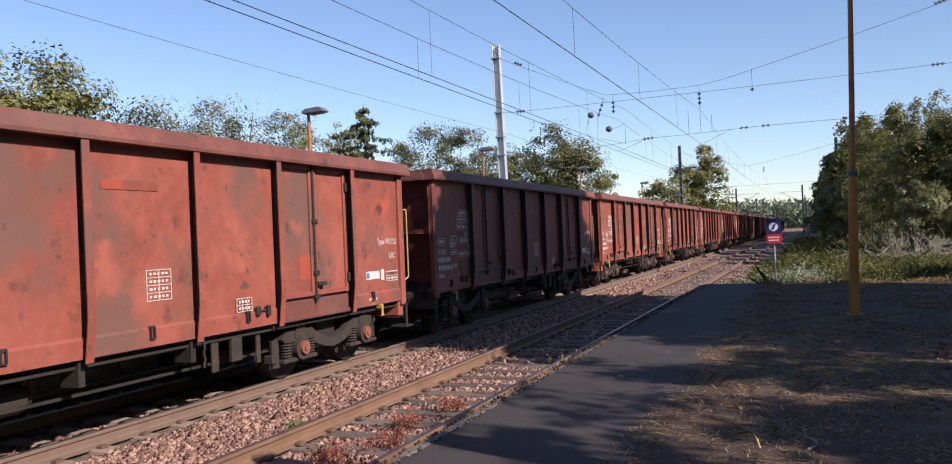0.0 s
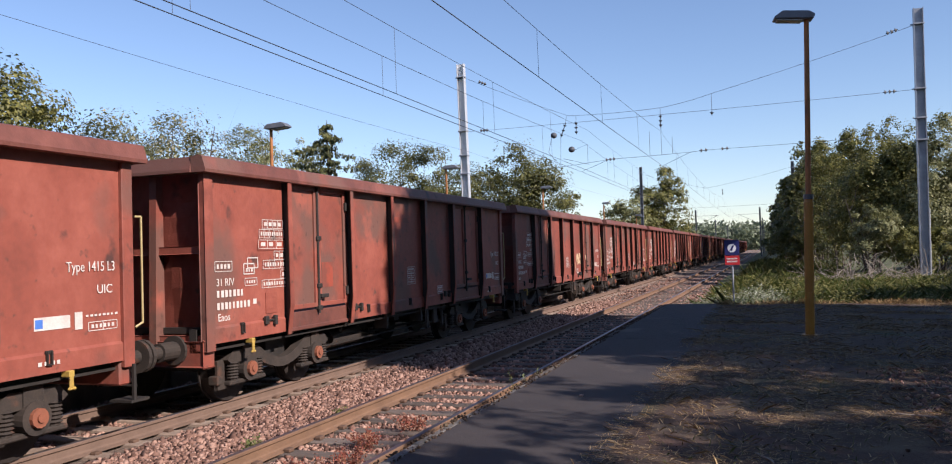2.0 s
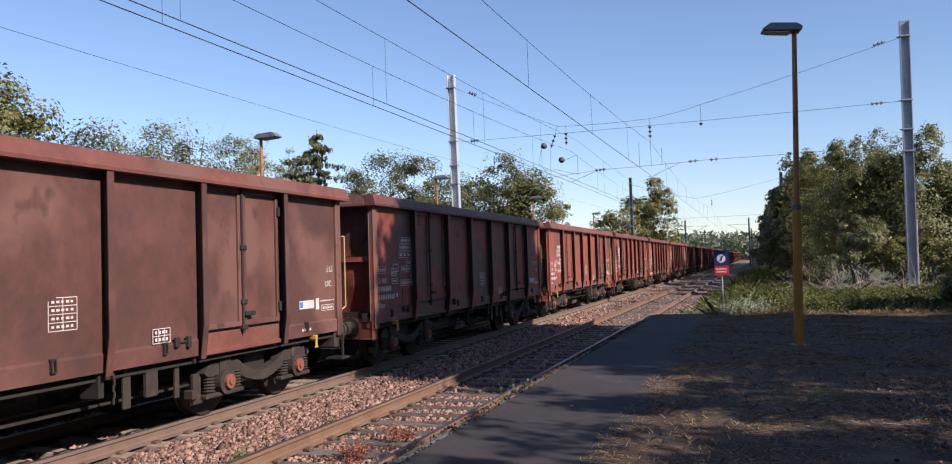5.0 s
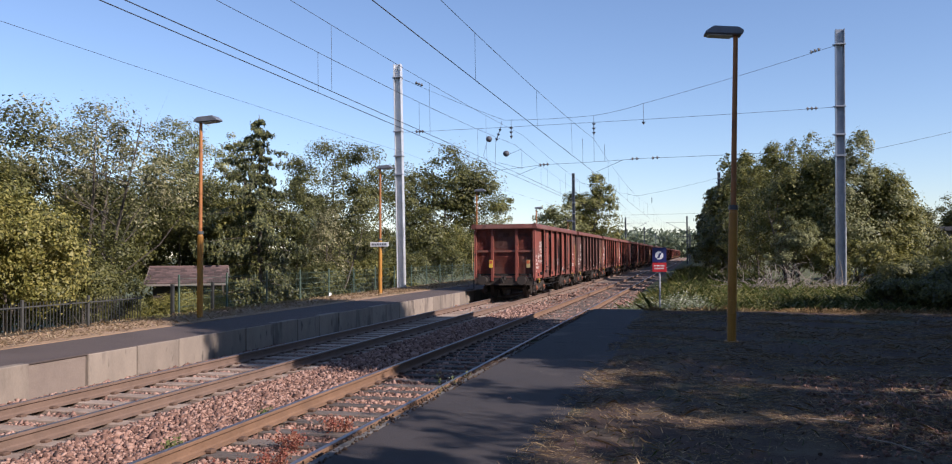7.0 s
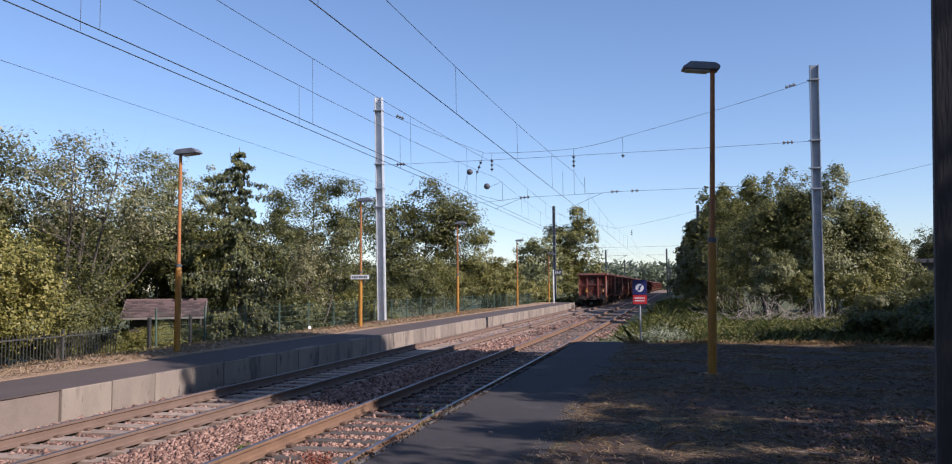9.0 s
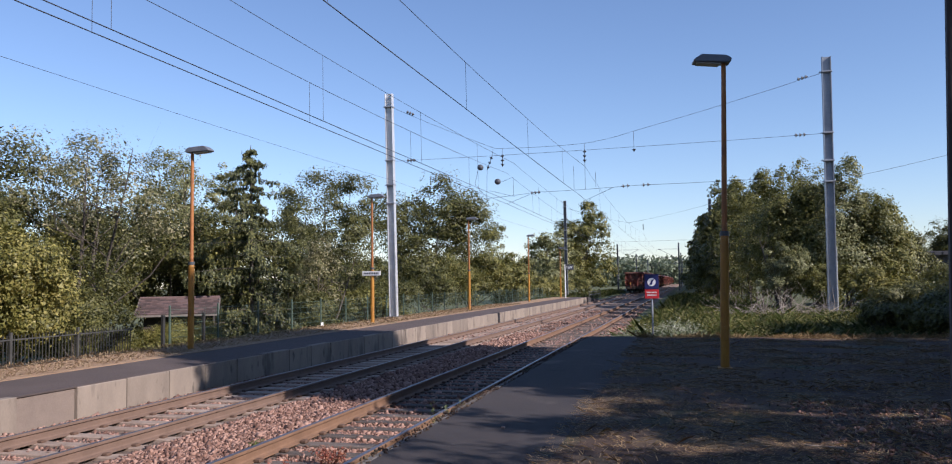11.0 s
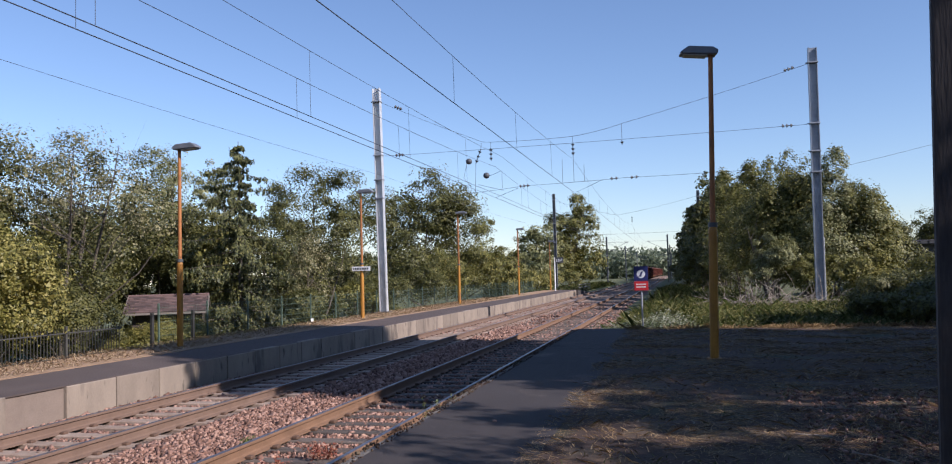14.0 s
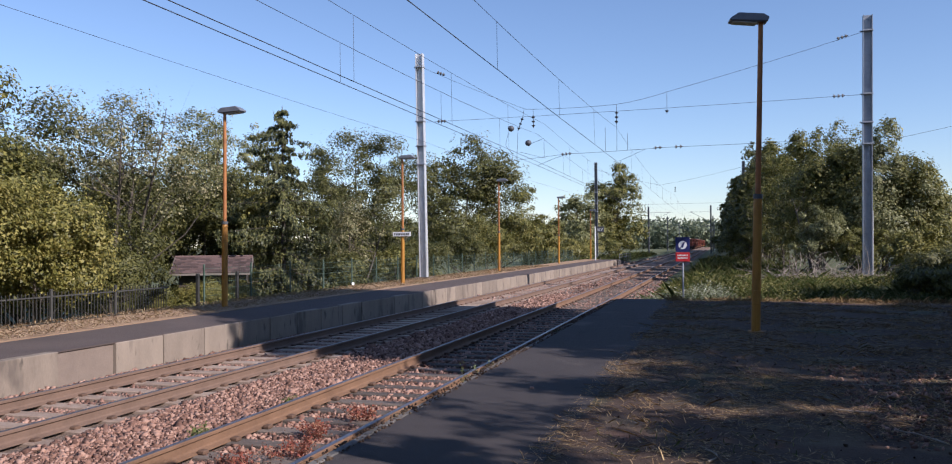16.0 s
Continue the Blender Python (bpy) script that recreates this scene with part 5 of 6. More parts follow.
def blades(name, label, category, count, xr, yr, zf, h, w, mat, seed, lie=0.2, keep=None, clump=0.0):
    """Grass blades or straws as thin triangles. lie: 0 upright, 1 flat."""
    r = np.random.default_rng(seed)
    x, y = r.uniform(*xr, count), r.uniform(*yr, count)
    if clump:
        m = np.array([noise.noise((a * 0.8, b * 0.8, seed)) for a, b in zip(x, y)]) + r.normal(0, 0.15, count) > clump
        x, y = x[m], y[m]
    if keep is not None:
        m = keep(x, y)
        x, y = x[m], y[m]
    n = len(x)
    z = zf(x, y) if callable(zf) else np.full(n, zf)
    hh = h * np.exp(r.normal(0, 0.35, n))
    a = r.uniform(0, 6.28, n)
    up = np.clip(1 - lie + r.normal(0, 0.12 - 0.06 * (lie > 0.95), n), 0.02, 1)
    out = np.sqrt(np.maximum(0, 1 - up ** 2))
    root = np.stack([x, y, z], -1)
    mid = root + np.stack([np.cos(a) * out * 0.45, np.sin(a) * out * 0.45, up * 0.62], -1) * hh[:, None]
    tip = root + np.stack([np.cos(a) * out, np.sin(a) * out, up * 0.92], -1) * hh[:, None]
    side = np.stack([-np.sin(a), np.cos(a), np.zeros(n)], -1) * w * r.uniform(0.6, 1.4, n)[:, None]
    v = np.stack([root - side, root + side, mid + side * 0.7, tip, mid - side * 0.7], 1).reshape(-1, 3)
    f = np.arange(5 * n).reshape(n, 5)
    return tagged(mesh_np(name, v, f, mat), label, category, kind="stuff")


def earth(x, y):
    return soil(x, y) + 0.007


blades("cut_straw", "cut dry straw lying on the platform earth", "dry grass", 105000, (-1.42, 5.0), (3.0, 23.8), earth, 0.085, 0.0026, M["straw"], 3, lie=0.93, clump=-0.02)
blades("cut_straw", "cut dry straw lying on the platform earth", "dry grass", 16000, (4.0, 8.0), (8.0, 23.8), earth, 0.13, 0.0045, M["straw"], 4, lie=0.93, clump=-0.05)
blades("short_grass", "thin short green grass on the platform earth", "grass", 5000, (-1.0, 7.5), (6.0, 24.0), earth, 0.05, 0.003, M["grass"], 5, lie=0.35, clump=0.16)
blades("straw_tufts", "matted tufts of dry grass on the platform earth", "dry grass", 26000, (-1.2, 7.5), (3.5, 24.0), earth, 0.09, 0.0036, M["straw"], 14, lie=0.7, clump=0.2)
blades("verge_grass", "dry straw-coloured grass on the far verge", "dry grass", 26000, (-14.3, -11.8), (6.0, 60), lambda x, y: 0.03 - 0.26 * np.clip((-13.9 - x) / 0.7, 0, 1), 0.07, 0.005, M["straw_pale"], 6, lie=0.5)
blades("weeds", "tall green weeds beyond the platform end", "grass", 30000, (-2.3, 9.5), (24.4, 40), lambda x, y: land(x, y), 0.27, 0.009, M["grass"], 7, lie=0.3, clump=-0.2)
blades("weeds", "tall green weeds along the thicket", "grass", 16000, (-1.6, 4.0), (40, 90), lambda x, y: land(x, y), 0.32, 0.009, M["grass"], 8, lie=0.3)
blades("weeds", "tall grass along the far side of the line", "grass", 12000, (-17, -10.6), (86, 150), lambda x, y: land(x, y), 0.4, 0.014, M["grass"], 9, lie=0.3)
blades("flowering_weeds", "pale flowering weeds at the platform end", "weeds", 7000, (-2.6, 0.4), (24.3, 28.0), lambda x, y: land(x, y) + 0.05, 0.22, 0.007, M["white_weed"], 10, lie=0.35)


blades("edge_grass", "dry and green tufts along the platform end", "grass", 9000, (-1.4, 9.5), (23.4, 24.7), lambda x, y: 0.0 - 0.2 * np.clip((y - 23.7) / 0.8, 0, 1), 0.13, 0.005, M["straw"], 12, lie=0.35, clump=-0.15)


def nettles():
    """Low leafy weeds in uneven clumps beyond the platform end."""
    r = np.random.default_rng(77)
    pts, way = [], []
    for _ in range(230):
        x, y = r.uniform(-2.2, 9.0), r.uniform(24.6, 37)
        h = max(0.12, 0.3 + 0.25 * noise.noise((x * 0.7, y * 0.5, 2)))
        o = r.normal(size=(90, 3)) * np.array([0.22, 0.22, 0.3 * h]) + np.array([0, 0, h * 0.6])
        pts.append(o + np.array([x, y, float(land(np.array([x]), np.array([y]))[0])]))
        way.append(o + np.array([0, 0, 0.5]) + r.normal(size=o.shape) * 0.4)
    v, f = leaf_cards(np.concatenate(pts), 0.035, r, facing=np.concatenate(way))
    tagged(mesh_np("nettles", v, f, M["leaf_mid"]), "low leafy weeds beyond the platform end", "weeds", kind="stuff")
    pts, way = [], []
    for _ in range(120):
        x, y = r.uniform(-2.5, 0.3), r.uniform(24.3, 28.0)
        h = 0.42 + 0.3 * noise.noise((x * 1.1, y * 0.8, 5))
        o = r.normal(size=(70, 3)) * np.array([0.16, 0.16, 0.3 * h]) + np.array([0, 0, h * 0.6])
        pts.append(o + np.array([x, y, float(land(np.array([x]), np.array([y]))[0])]))
        way.append(o + np.array([0, 0, 0.5]) + r.normal(size=o.shape) * 0.4)
    v, f = leaf_cards(np.concatenate(pts), 0.03, r, facing=np.concatenate(way))
    tagged(mesh_np("flowering_weeds", v, f, M["white_weed"]), "pale green bushy weeds beside the sign post", "weeds", kind="stuff")


nettles()


def plant(at, rad, h, mat, count, seed, label, leaf=0.016):
    r = np.random.default_rng(seed)
    thing = empty("weed", pose(*at), label=label, category="weed")
    segs, pts = [], []
    for _ in range(max(5, count // 40)):
        a, q = r.uniform(0, 6.28), rad * math.sqrt(r.random())
        tip = np.array([math.cos(a) * q, math.sin(a) * q, h * r.uniform(0.5, 1.1)])
        segs.append((np.array([0, 0, -0.02]) + tip * [0.3, 0.3, 0], tip, 0.003, 0.0015))
        u = r.uniform(0.25, 1.05, 40)[:, None]
        pts.append((np.array([0, 0, 0]) + tip * [0.3, 0.3, 0]) * (1 - u) + tip * u + r.normal(0, 0.03, (40, 3)))
    v, f = limb_mesh(segs, 4)
    tagged(mesh_np("stems", v, f, mat, thing), kind="stuff")
    v, f = leaf_cards(np.concatenate(pts), leaf, r)
    mesh_np("leaves", v, f, mat, thing)


for k, (x, y, rd, h) in enumerate(((-4.15, 7.4, 0.3, 0.16), (-3.95, 6.3, 0.34, 0.18), (-4.3, 8.3, 0.26, 0.14), (-4.05, 5.5, 0.22, 0.12), (-4.4, 6.8, 0.22, 0.13), (-4.2, 9.2, 0.2, 0.13))):
    plant((x, y, -0.5), rd, h, M["red_weed"], 520, 200 + k, "reddish low weed growing between the sleepers")
for k, (x, y, rd, h) in enumerate(((-3.0, 6.7, 0.16, 0.2), (-3.0, 5.6, 0.18, 0.22), (-3.0, 10.3, 0.2, 0.4), (-3.0, 4.8, 0.15, 0.2), (-2.98, 7.6, 0.1, 0.12), (-2.99, 12.5, 0.12, 0.2), (-2.97, 8.7, 0.1, 0.1), (-2.98, 9.6, 0.1, 0.13), (-2.97, 6.1, 0.12, 0.1), (-3.0, 14.6, 0.13, 0.18))):
    plant((x, y, -0.36), rd, h, M["white_weed"], 420, 220 + k, "pale flowering weed at the platform edge", 0.014)
for k, (x, y, rd, h) in enumerate(((-5.33, 7.6, 0.12, 0.16), (-5.05, 5.5, 0.13, 0.18), (-5.4, 9.6, 0.1, 0.12), (-3.2, 10.6, 0.2, 0.5))):
    plant((x, y, -0.5), rd, h, M["grass"], 360, 240 + k, "small green weed beside the rail")


def brushwood():
    r = np.random.default_rng(5)
    thing = empty("brushwood_pile", pose(4.1, 36.2, -0.15), label="heap of bleached dead branches before the thicket", category="branches")
    for k in range(170):
        p = np.array([r.uniform(-2.4, 2.2), r.uniform(-0.7, 0.7), r.uniform(0, 0.35)])
        d = np.array([r.normal(0, 1), r.normal(0, 0.35), abs(r.normal(0.1, 0.3))])
        d /= np.linalg.norm(d)
        w, path = r.uniform(0.009, 0.024), [p]
        for i in range(6):
            path.append(path[-1] + d * r.uniform(0.12, 0.36))
            d = d + r.normal(0, 0.28, 3)
            d /= np.linalg.norm(d)
        # one bent, tapered stick
        path = np.array(path)
        ang = np.arange(5) * 2 * np.pi / 5
        ring = np.stack([np.zeros(5), np.cos(ang), np.sin(ang)], -1)
        if abs(path[-1][0] - path[0][0]) < 0.6:
            ring = np.stack([np.cos(ang), np.zeros(5) + 0.3 * np.sin(ang), np.sin(ang)], -1)
        v = path[:, None] + ring[None] * (w * np.linspace(1, 0.25, 7))[:, None, None]
        a = np.arange(5)
        q = np.stack([a, (a + 1) % 5, (a + 1) % 5 + 5, a + 5], -1)
        f = q[None] + 5 * np.arange(6)[:, None, None]
        mesh_np("branch", v.reshape(-1, 3), f.reshape(-1, 4), M["dead_wood"], thing)


brushwood()


# ---------------------------------------------------------------- fences, shed, far buildings
def fences():
    x = -14.35
    proto = empty("mesh_fence", label="green welded wire mesh fence panel with slim posts", category="fence", group="panels of the platform fence")
    part("post", boxes((-0.024, 0.024, -0.024, 0.024, -0.5, 1.38), c=0.006), M["fence_green"], proto)
    bm = bmesh.new()
    for k in range(1, 25):
        box(bm, -0.0022, 0.0022, k * 0.1 - 0.0022, k * 0.1 + 0.0022, 0.0, 1.3)
    for z in (0.03, 0.25, 0.45, 0.65, 0.85, 1.05, 1.25):
        box(bm, 0.002, 0.008, 0.03, 2.47, z - 0.004, z + 0.004)
    part("mesh", bm, M["fence_green"], proto)
    proto.matrix_basis = pose(x, 20.6, -0.28)
    for i in range(1, 27):
        copy_thing(proto, pose(x, 20.6 + 2.5 * i, -0.28))
    bar = empty("bar_fence", label="low dull iron bar fence overgrown by shrubs", category="fence", group="panels of the bar fence")
    part("post", boxes((-0.03, 0.03, -0.03, 0.03, -0.4, 0.82), c=0.006), M["fence_grey"], bar)
    first = part("bar", boxes((-0.008, 0.008, -0.006, 0.006, 0.0, 0.76)), M["fence_grey"], bar)
    first.location = (0, 0.1, 0)
    for k in range(2, 20):
        o = first.copy()
        scene.collection.objects.link(o)
        o.location = (0, k * 0.1, 0)
    for z in (0.1, 0.66):
        part("rail", boxes((-0.012, 0.012, 0, 2.0, z - 0.015, z + 0.015)), M["fence_grey"], bar)
    bar.matrix_basis = pose(x + 0.3, 4.6, -0.12)
    for i in range(1, 7):
        copy_thing(bar, pose(x + 0.3, 4.6 + 2.0 * i, -0.12))
    tagged(part("fence_plate", boxes((0.03, 0.036, -0.12, 0.12, 0, 0.13), c=0.002), M["sign_white"], m=pose(x, 30.65, -0.02)), "small white plate fixed to the wire fence", "sign")
    for y in (20.3, 22.3):
        p = empty("fence_post", pose(x, y, -0.5), label="thick black wooden fence post", category="post", group="black posts")
        part("shaft", boxes((-0.045, 0.045, -0.045, 0.045, 0, 1.34), c=0.01), M["post_dark"], p)
    hedge = tree("hedge", "clipped low yellow-green hedge behind the fence", (-16.4, 24.2, -1.0), 1.5, 1.3, M["leaf_yellow"], 300, base=0.0, n_clump=120, per=60, leaf=0.07, trunk=0.03, stems=3, category="hedge", low=0.4)
    copy_thing(hedge, pose(-15.9, 22.4, -1.1, 0, 0, 70))


fences()


M["shed_wall"] = material("dark_stained_boards", [(0.3, (0.04, 0.032, 0.026)), (0.7, (0.09, 0.07, 0.055))], scale=3, rough=0.9, bump=0.3, stretch=(6, 6, 0.5))


def shed():
    s = empty("shed", pose(-18.6, 27.7, -1.55, 0, 0, 30), label="small garden shed with a faded tiled roof", category="shed")
    part("wall", boxes((-1.5, 1.0, 0.0, 2.4, 0, 2.2)), M["shed_wall"], s)
    bm = bmesh.new()
    prism(bm, [(-0.4, 2.16), (1.2, 2.74), (2.8, 2.16), (2.8, 2.1), (1.2, 2.66), (-0.4, 2.1)], -1.75, 1.2, axis="x")
    roof = part("roof", bm, M["dark_roof"], s)
    part("ridge", cyls(((-1.77, 1.2, 2.76), (1.22, 1.2, 2.76), 0.055), n=8), M["roof_tile"], roof, "half-round ridge tiles")
    part("fascia", boxes((-1.75, 1.2, -0.44, -0.41, 2.07, 2.15)), M["render"], roof, "pale eaves board")
    for x in (-1.78, 1.2):
        bm = bmesh.new()
        prism(bm, [(-0.42, 2.07), (-0.42, 2.18), (1.2, 2.77), (2.82, 2.18), (2.82, 2.07), (1.2, 2.65)], x, x + 0.03, axis="x")
        part("verge_board", bm, M["render"], roof, "pale verge board")
    tile = None
    slope = math.degrees(math.atan2(0.58, 1.6))
    for i in range(10):
        for j in range(13):
            u = (i + 0.5) / 10
            x, y, z = -1.62 + j * 0.222 + (0.05 if i % 2 else -0.03), -0.42 + 1.62 * u, 2.16 + 0.58 * u
            m = pose(x, y, z + 0.012, slope - 4 + random.uniform(-1.5, 1.5), random.uniform(-2, 2), 0)
            if tile is None:
                tile = part("roof_tile", boxes((-0.112, 0.112, -0.115, 0.115, -0.012, 0.016)), M["roof_tile"], roof)
                o = tile
            else:
                o = tile.copy()
                scene.collection.objects.link(o)
            o.matrix_basis = m


shed()


def outbuilding():
    b = empty("outbuilding", pose(14.5, 50, -0.2), label="low dark flat-roofed outbuilding behind the thicket", category="building")
    part("wall", boxes((-3.2, 4.5, -1.5, 3.0, 0, 2.9)), M["dark_roof"], b)
    bm = boxes((-3.5, 4.8, -1.8, 3.3, 2.9, 3.12), c=0.02)
    for k in range(20):
        box(bm, -3.4 + k * 0.42, -3.25 + k * 0.42, -1.83, -1.79, 2.92, 3.1)
    part("roof", bm, M["dark_roof"], b, "dark sheet roof edge")


outbuilding()


# ---------------------------------------------------------------- lamps, signs, pillar
def street_lamp(at, h, label, head_turn=0, lean=0.0):
    l = empty("platform_lamp", pose(*at, 0, lean, 0), label=label, category="lamp", group="platform lamps")
    bm = bmesh.new()
    cyl(bm, (0, 0, -0.35), (0, 0, h * 0.42), 0.078, n=16)
    cyl(bm, (0, 0, h * 0.42), (0, 0, h * 0.44), 0.078, 0.05, n=16)
    part("pole", bm, M["lamp_pole"], l, "flaking orange-yellow steel pole")
    part("upper_pole", cyls(((0, 0, h * 0.44), (0, 0, h), 0.05, 0.042), n=16), M["lamp_pole_top"], l, "rusty orange-brown upper pole")
    part("joint_ring", cyls(((0, 0, h * 0.43), (0, 0, h * 0.445), 0.084), n=16), M["sign_grey"], l)
    part("base_plate", boxes((-0.13, 0.13, -0.13, 0.13, -0.05, 0.02), c=0.008), M["lamp_pole"], l)
    part("hatch", boxes((-0.045, 0.045, -0.085, -0.07, 0.5, 0.75), c=0.006), M["lamp_pole"], l)
    bm = bmesh.new()
    prism(bm, [(-0.55, 0.0), (0.1, 0.02), (0.12, 0.1), (0.02, 0.155), (-0.42, 0.15), (-0.56, 0.04)], -0.15, 0.15, axis="y")
    bmesh.ops.bevel(bm, geom=bm.edges[:], offset=0.015, segments=1, affect="EDGES")
    hd = part("lamp_head", bm, M["lamp_head"], l, "slate grey box lamp head", m=pose(0, 0, h - 0.02, 0, 4, head_turn))
    part("lens", boxes((-0.5, -0.08, -0.12, 0.12, -0.018, 0.004), c=0.008), M["lamp_glass"], hd)
    return l


street_lamp((0.62, 15.5, 0), 5.55, "orange-yellow lamp post with flaking paint on the near platform", 8, 1.6)
for x, y, h in ((-12.4, 18.7, 5.1), (-12.6, 31.8, 5.2), (-12.6, 47.4, 5.4), (-12.5, 66.0, 5.35), (-12.6, 84.0, 5.0)):
    lp = street_lamp((x, y, 0), h, "orange-yellow lamp post on the far platform", 180, 0.2)
    if abs(y - 31.8) < 0.1:
        brd = part("name_board", boxes((-0.4, 0.4, -0.1, -0.08, 1.98, 2.16), c=0.004), M["sign_white"], lp, "white station name board")
        bm = bmesh.new()
        for k in range(9):
            box(bm, -0.34 + k * 0.075, -0.34 + k * 0.075 + 0.05, -0.104, -0.101, 2.03, 2.11)
        tagged(part("writing", bm, M["sign_grey"], brd), kind="stuff")


def warning_sign():
    s = empty("warning_sign", pose(-1.0, 24.55, -0.25), label="blue and red no-crossing sign on a grey post", category="sign")
    part("post", cyls(((0, 0, -0.1), (0, 0, 2.0), 0.025), n=10), M["galva_blue"], s)
    p = part("blue_panel", boxes((-0.2, 0.2, -0.045, -0.03, 1.6, 2.03), c=0.004), M["sign_blue"], s)
    bm = bmesh.new()
    cyl(bm, (0.0, -0.045, 1.8), (0.0, -0.049, 1.8), 0.12, n=28)
    part("disc", bm, M["sign_white"], p)
    bm = bmesh.new()
    prism(bm, [(-0.03, 1.72), (0.01, 1.72), (0.03, 1.8), (0.06, 1.86), (0.02, 1.88), (-0.02, 1.82)], -0.053, -0.05, axis="y")
    prism(bm, [(-0.085, 1.715), (-0.07, 1.7), (0.085, 1.885), (0.07, 1.9)], -0.056, -0.054, axis="y")
    part("pictogram", bm, M["sign_blue"], p)
    q = part("red_panel", boxes((-0.2, 0.2, -0.045, -0.03, 1.32, 1.585), c=0.004), M["sign_red"], s)
    bm = bmesh.new()
    for z, n, w in ((1.48, 8, 0.3), (1.4, 9, 0.28)):
        for k in range(n):
            box(bm, -w / 2 + k * w / n, -w / 2 + k * w / n + w / n * 0.7, -0.048, -0.045, z, z + 0.04)
    tagged(part("writing", bm, M["sign_white"], q), kind="stuff")


warning_sign()


def board_sign():
    s = empty("platform_board", pose(-11.6, 80.5, 0), label="grey platform sign board on a white post", category="sign")
    part("post", cyls(((0, 0, 0), (0, 0, 3.3), 0.06), n=10), M["sign_white"], s)
    p = part("board", boxes((0.05, 0.85, -0.04, 0.0, 2.75, 3.3), c=0.01), M["sign_grey"], s)
    lettering("16V", 0.4, M["sign_white"], p, Matrix.Translation((0.1, -0.042, 2.88)) @ Matrix.Rotation(math.pi / 2, 4, "X"), "writing")


board_sign()


def pillar():
    p = empty("square_post", pose(1.36, 4.5, 0, 0, 1.8, -14), label="dark weathered concrete post on the near platform", category="pole")
    bm = bmesh.new()
    prism(bm, [(-0.15, -0.16), (-0.05, -0.16), (-0.03, -0.11), (0.03, -0.11), (0.05, -0.16), (0.15, -0.16), (0.15, 0.16), (-0.15, 0.16)], -0.3, 4.0, axis="z")
    bmesh.ops.bevel(bm, geom=bm.edges[:], offset=0.012, segments=1, affect="EDGES")
    part("shaft", bm, M["pillar"], p)
    part("footing", boxes((-0.25, 0.25, -0.27, 0.27, -0.2, 0.05), c=0.02), M["pillar"], p)


pillar()


# ---------------------------------------------------------------- overhead line
def mast(at, h, mat, label, flange=0.3, lean=0.0):
    m = empty("catenary_mast", pose(*at, 0, lean, 0), label=label, category="mast", group="overhead line masts")
    w = flange / 2
    bm = bmesh.new()
    prism(bm, [(-w, -0.15), (-w + 0.025, -0.15), (-w + 0.025, -0.012), (w - 0.025, -0.012), (w - 0.025, -0.15), (w, -0.15), (w, 0.15), (w - 0.025, 0.15), (w - 0.025, 0.012), (-w + 0.025, 0.012), (-w + 0.025, 0.15), (-w, 0.15)], -0.6, h, axis="z")
    part("steel_section", bm, M[mat], m, "H-shaped steel section")
    part("footing", boxes((-0.4, 0.4, -0.4, 0.4, -0.7, 0.06), c=0.02), M["kerb"], m)
    for z in (h - 0.65, h - 3.3, h - 4.5, h - 5.4):
        part("collar", boxes((-w - 0.03, w + 0.03, -0.18, 0.18, z - 0.03, z + 0.03), (-w - 0.12, -w, -0.03, 0.03, z - 0.02, z + 0.02), c=0.006), M["galva_blue"], m)
    bm = bmesh.new()
    tube(bm, [(w + 0.02, -0.1, 0), (w + 0.02, -0.1, 3.0)], 0.015)
    part("earth_lead", bm, M["galva"], m)
    return m


PY = 37.5
mast((-13.75, PY, 0), 10.95, "galva", "tall pale galvanised steel mast on the far platform", 0.36, -0.8)
mast((5.95, PY, -0.1), 11.2, "galva_blue", "tall weathered zinc-grey steel mast before the thicket", 0.36, 0.8)
mast((-12.9, 90.5, 0), 10.6, "mast_far", "grey steel mast at the far platform end", 0.3)
mast((2.6, 90.5, 0), 10.2, "mast_far", "grey steel mast rising out of the thicket", 0.3)


def wire(name, pts, r=0.0085, label="", sag=0.0, n=14, parent=None, category="overhead wire", group=""):
    """A wire through the points, hanging by sag between each two."""
    cu = bpy.data.curves.new(name, "CURVE")
    cu.dimensions, cu.bevel_depth, cu.bevel_resolution, cu.use_fill_caps = "3D", r, 1, True
    row = []
    for a, b in zip(pts[:-1], pts[1:]):
        for k in range(n):
            u = k / n
            row.append((a[0] + (b[0] - a[0]) * u, a[1] + (b[1] - a[1]) * u, a[2] + (b[2] - a[2]) * u - 4 * sag * u * (1 - u)))
    row.append(pts[-1])
    sp = cu.splines.new("POLY")
    sp.points.add(len(row) - 1)
    for p, q in zip(sp.points, row):
        p.co = (*q, 1)
    cu.materials.append(M["wire"])
    ob = new(name, cu)
    if parent is not None:
        ob.parent = parent
    else:
        tagged(ob, label, category, group)
    return ob


SPANS = [-18.0, PY, 90.5, 145.0, 200.0, 260.0]


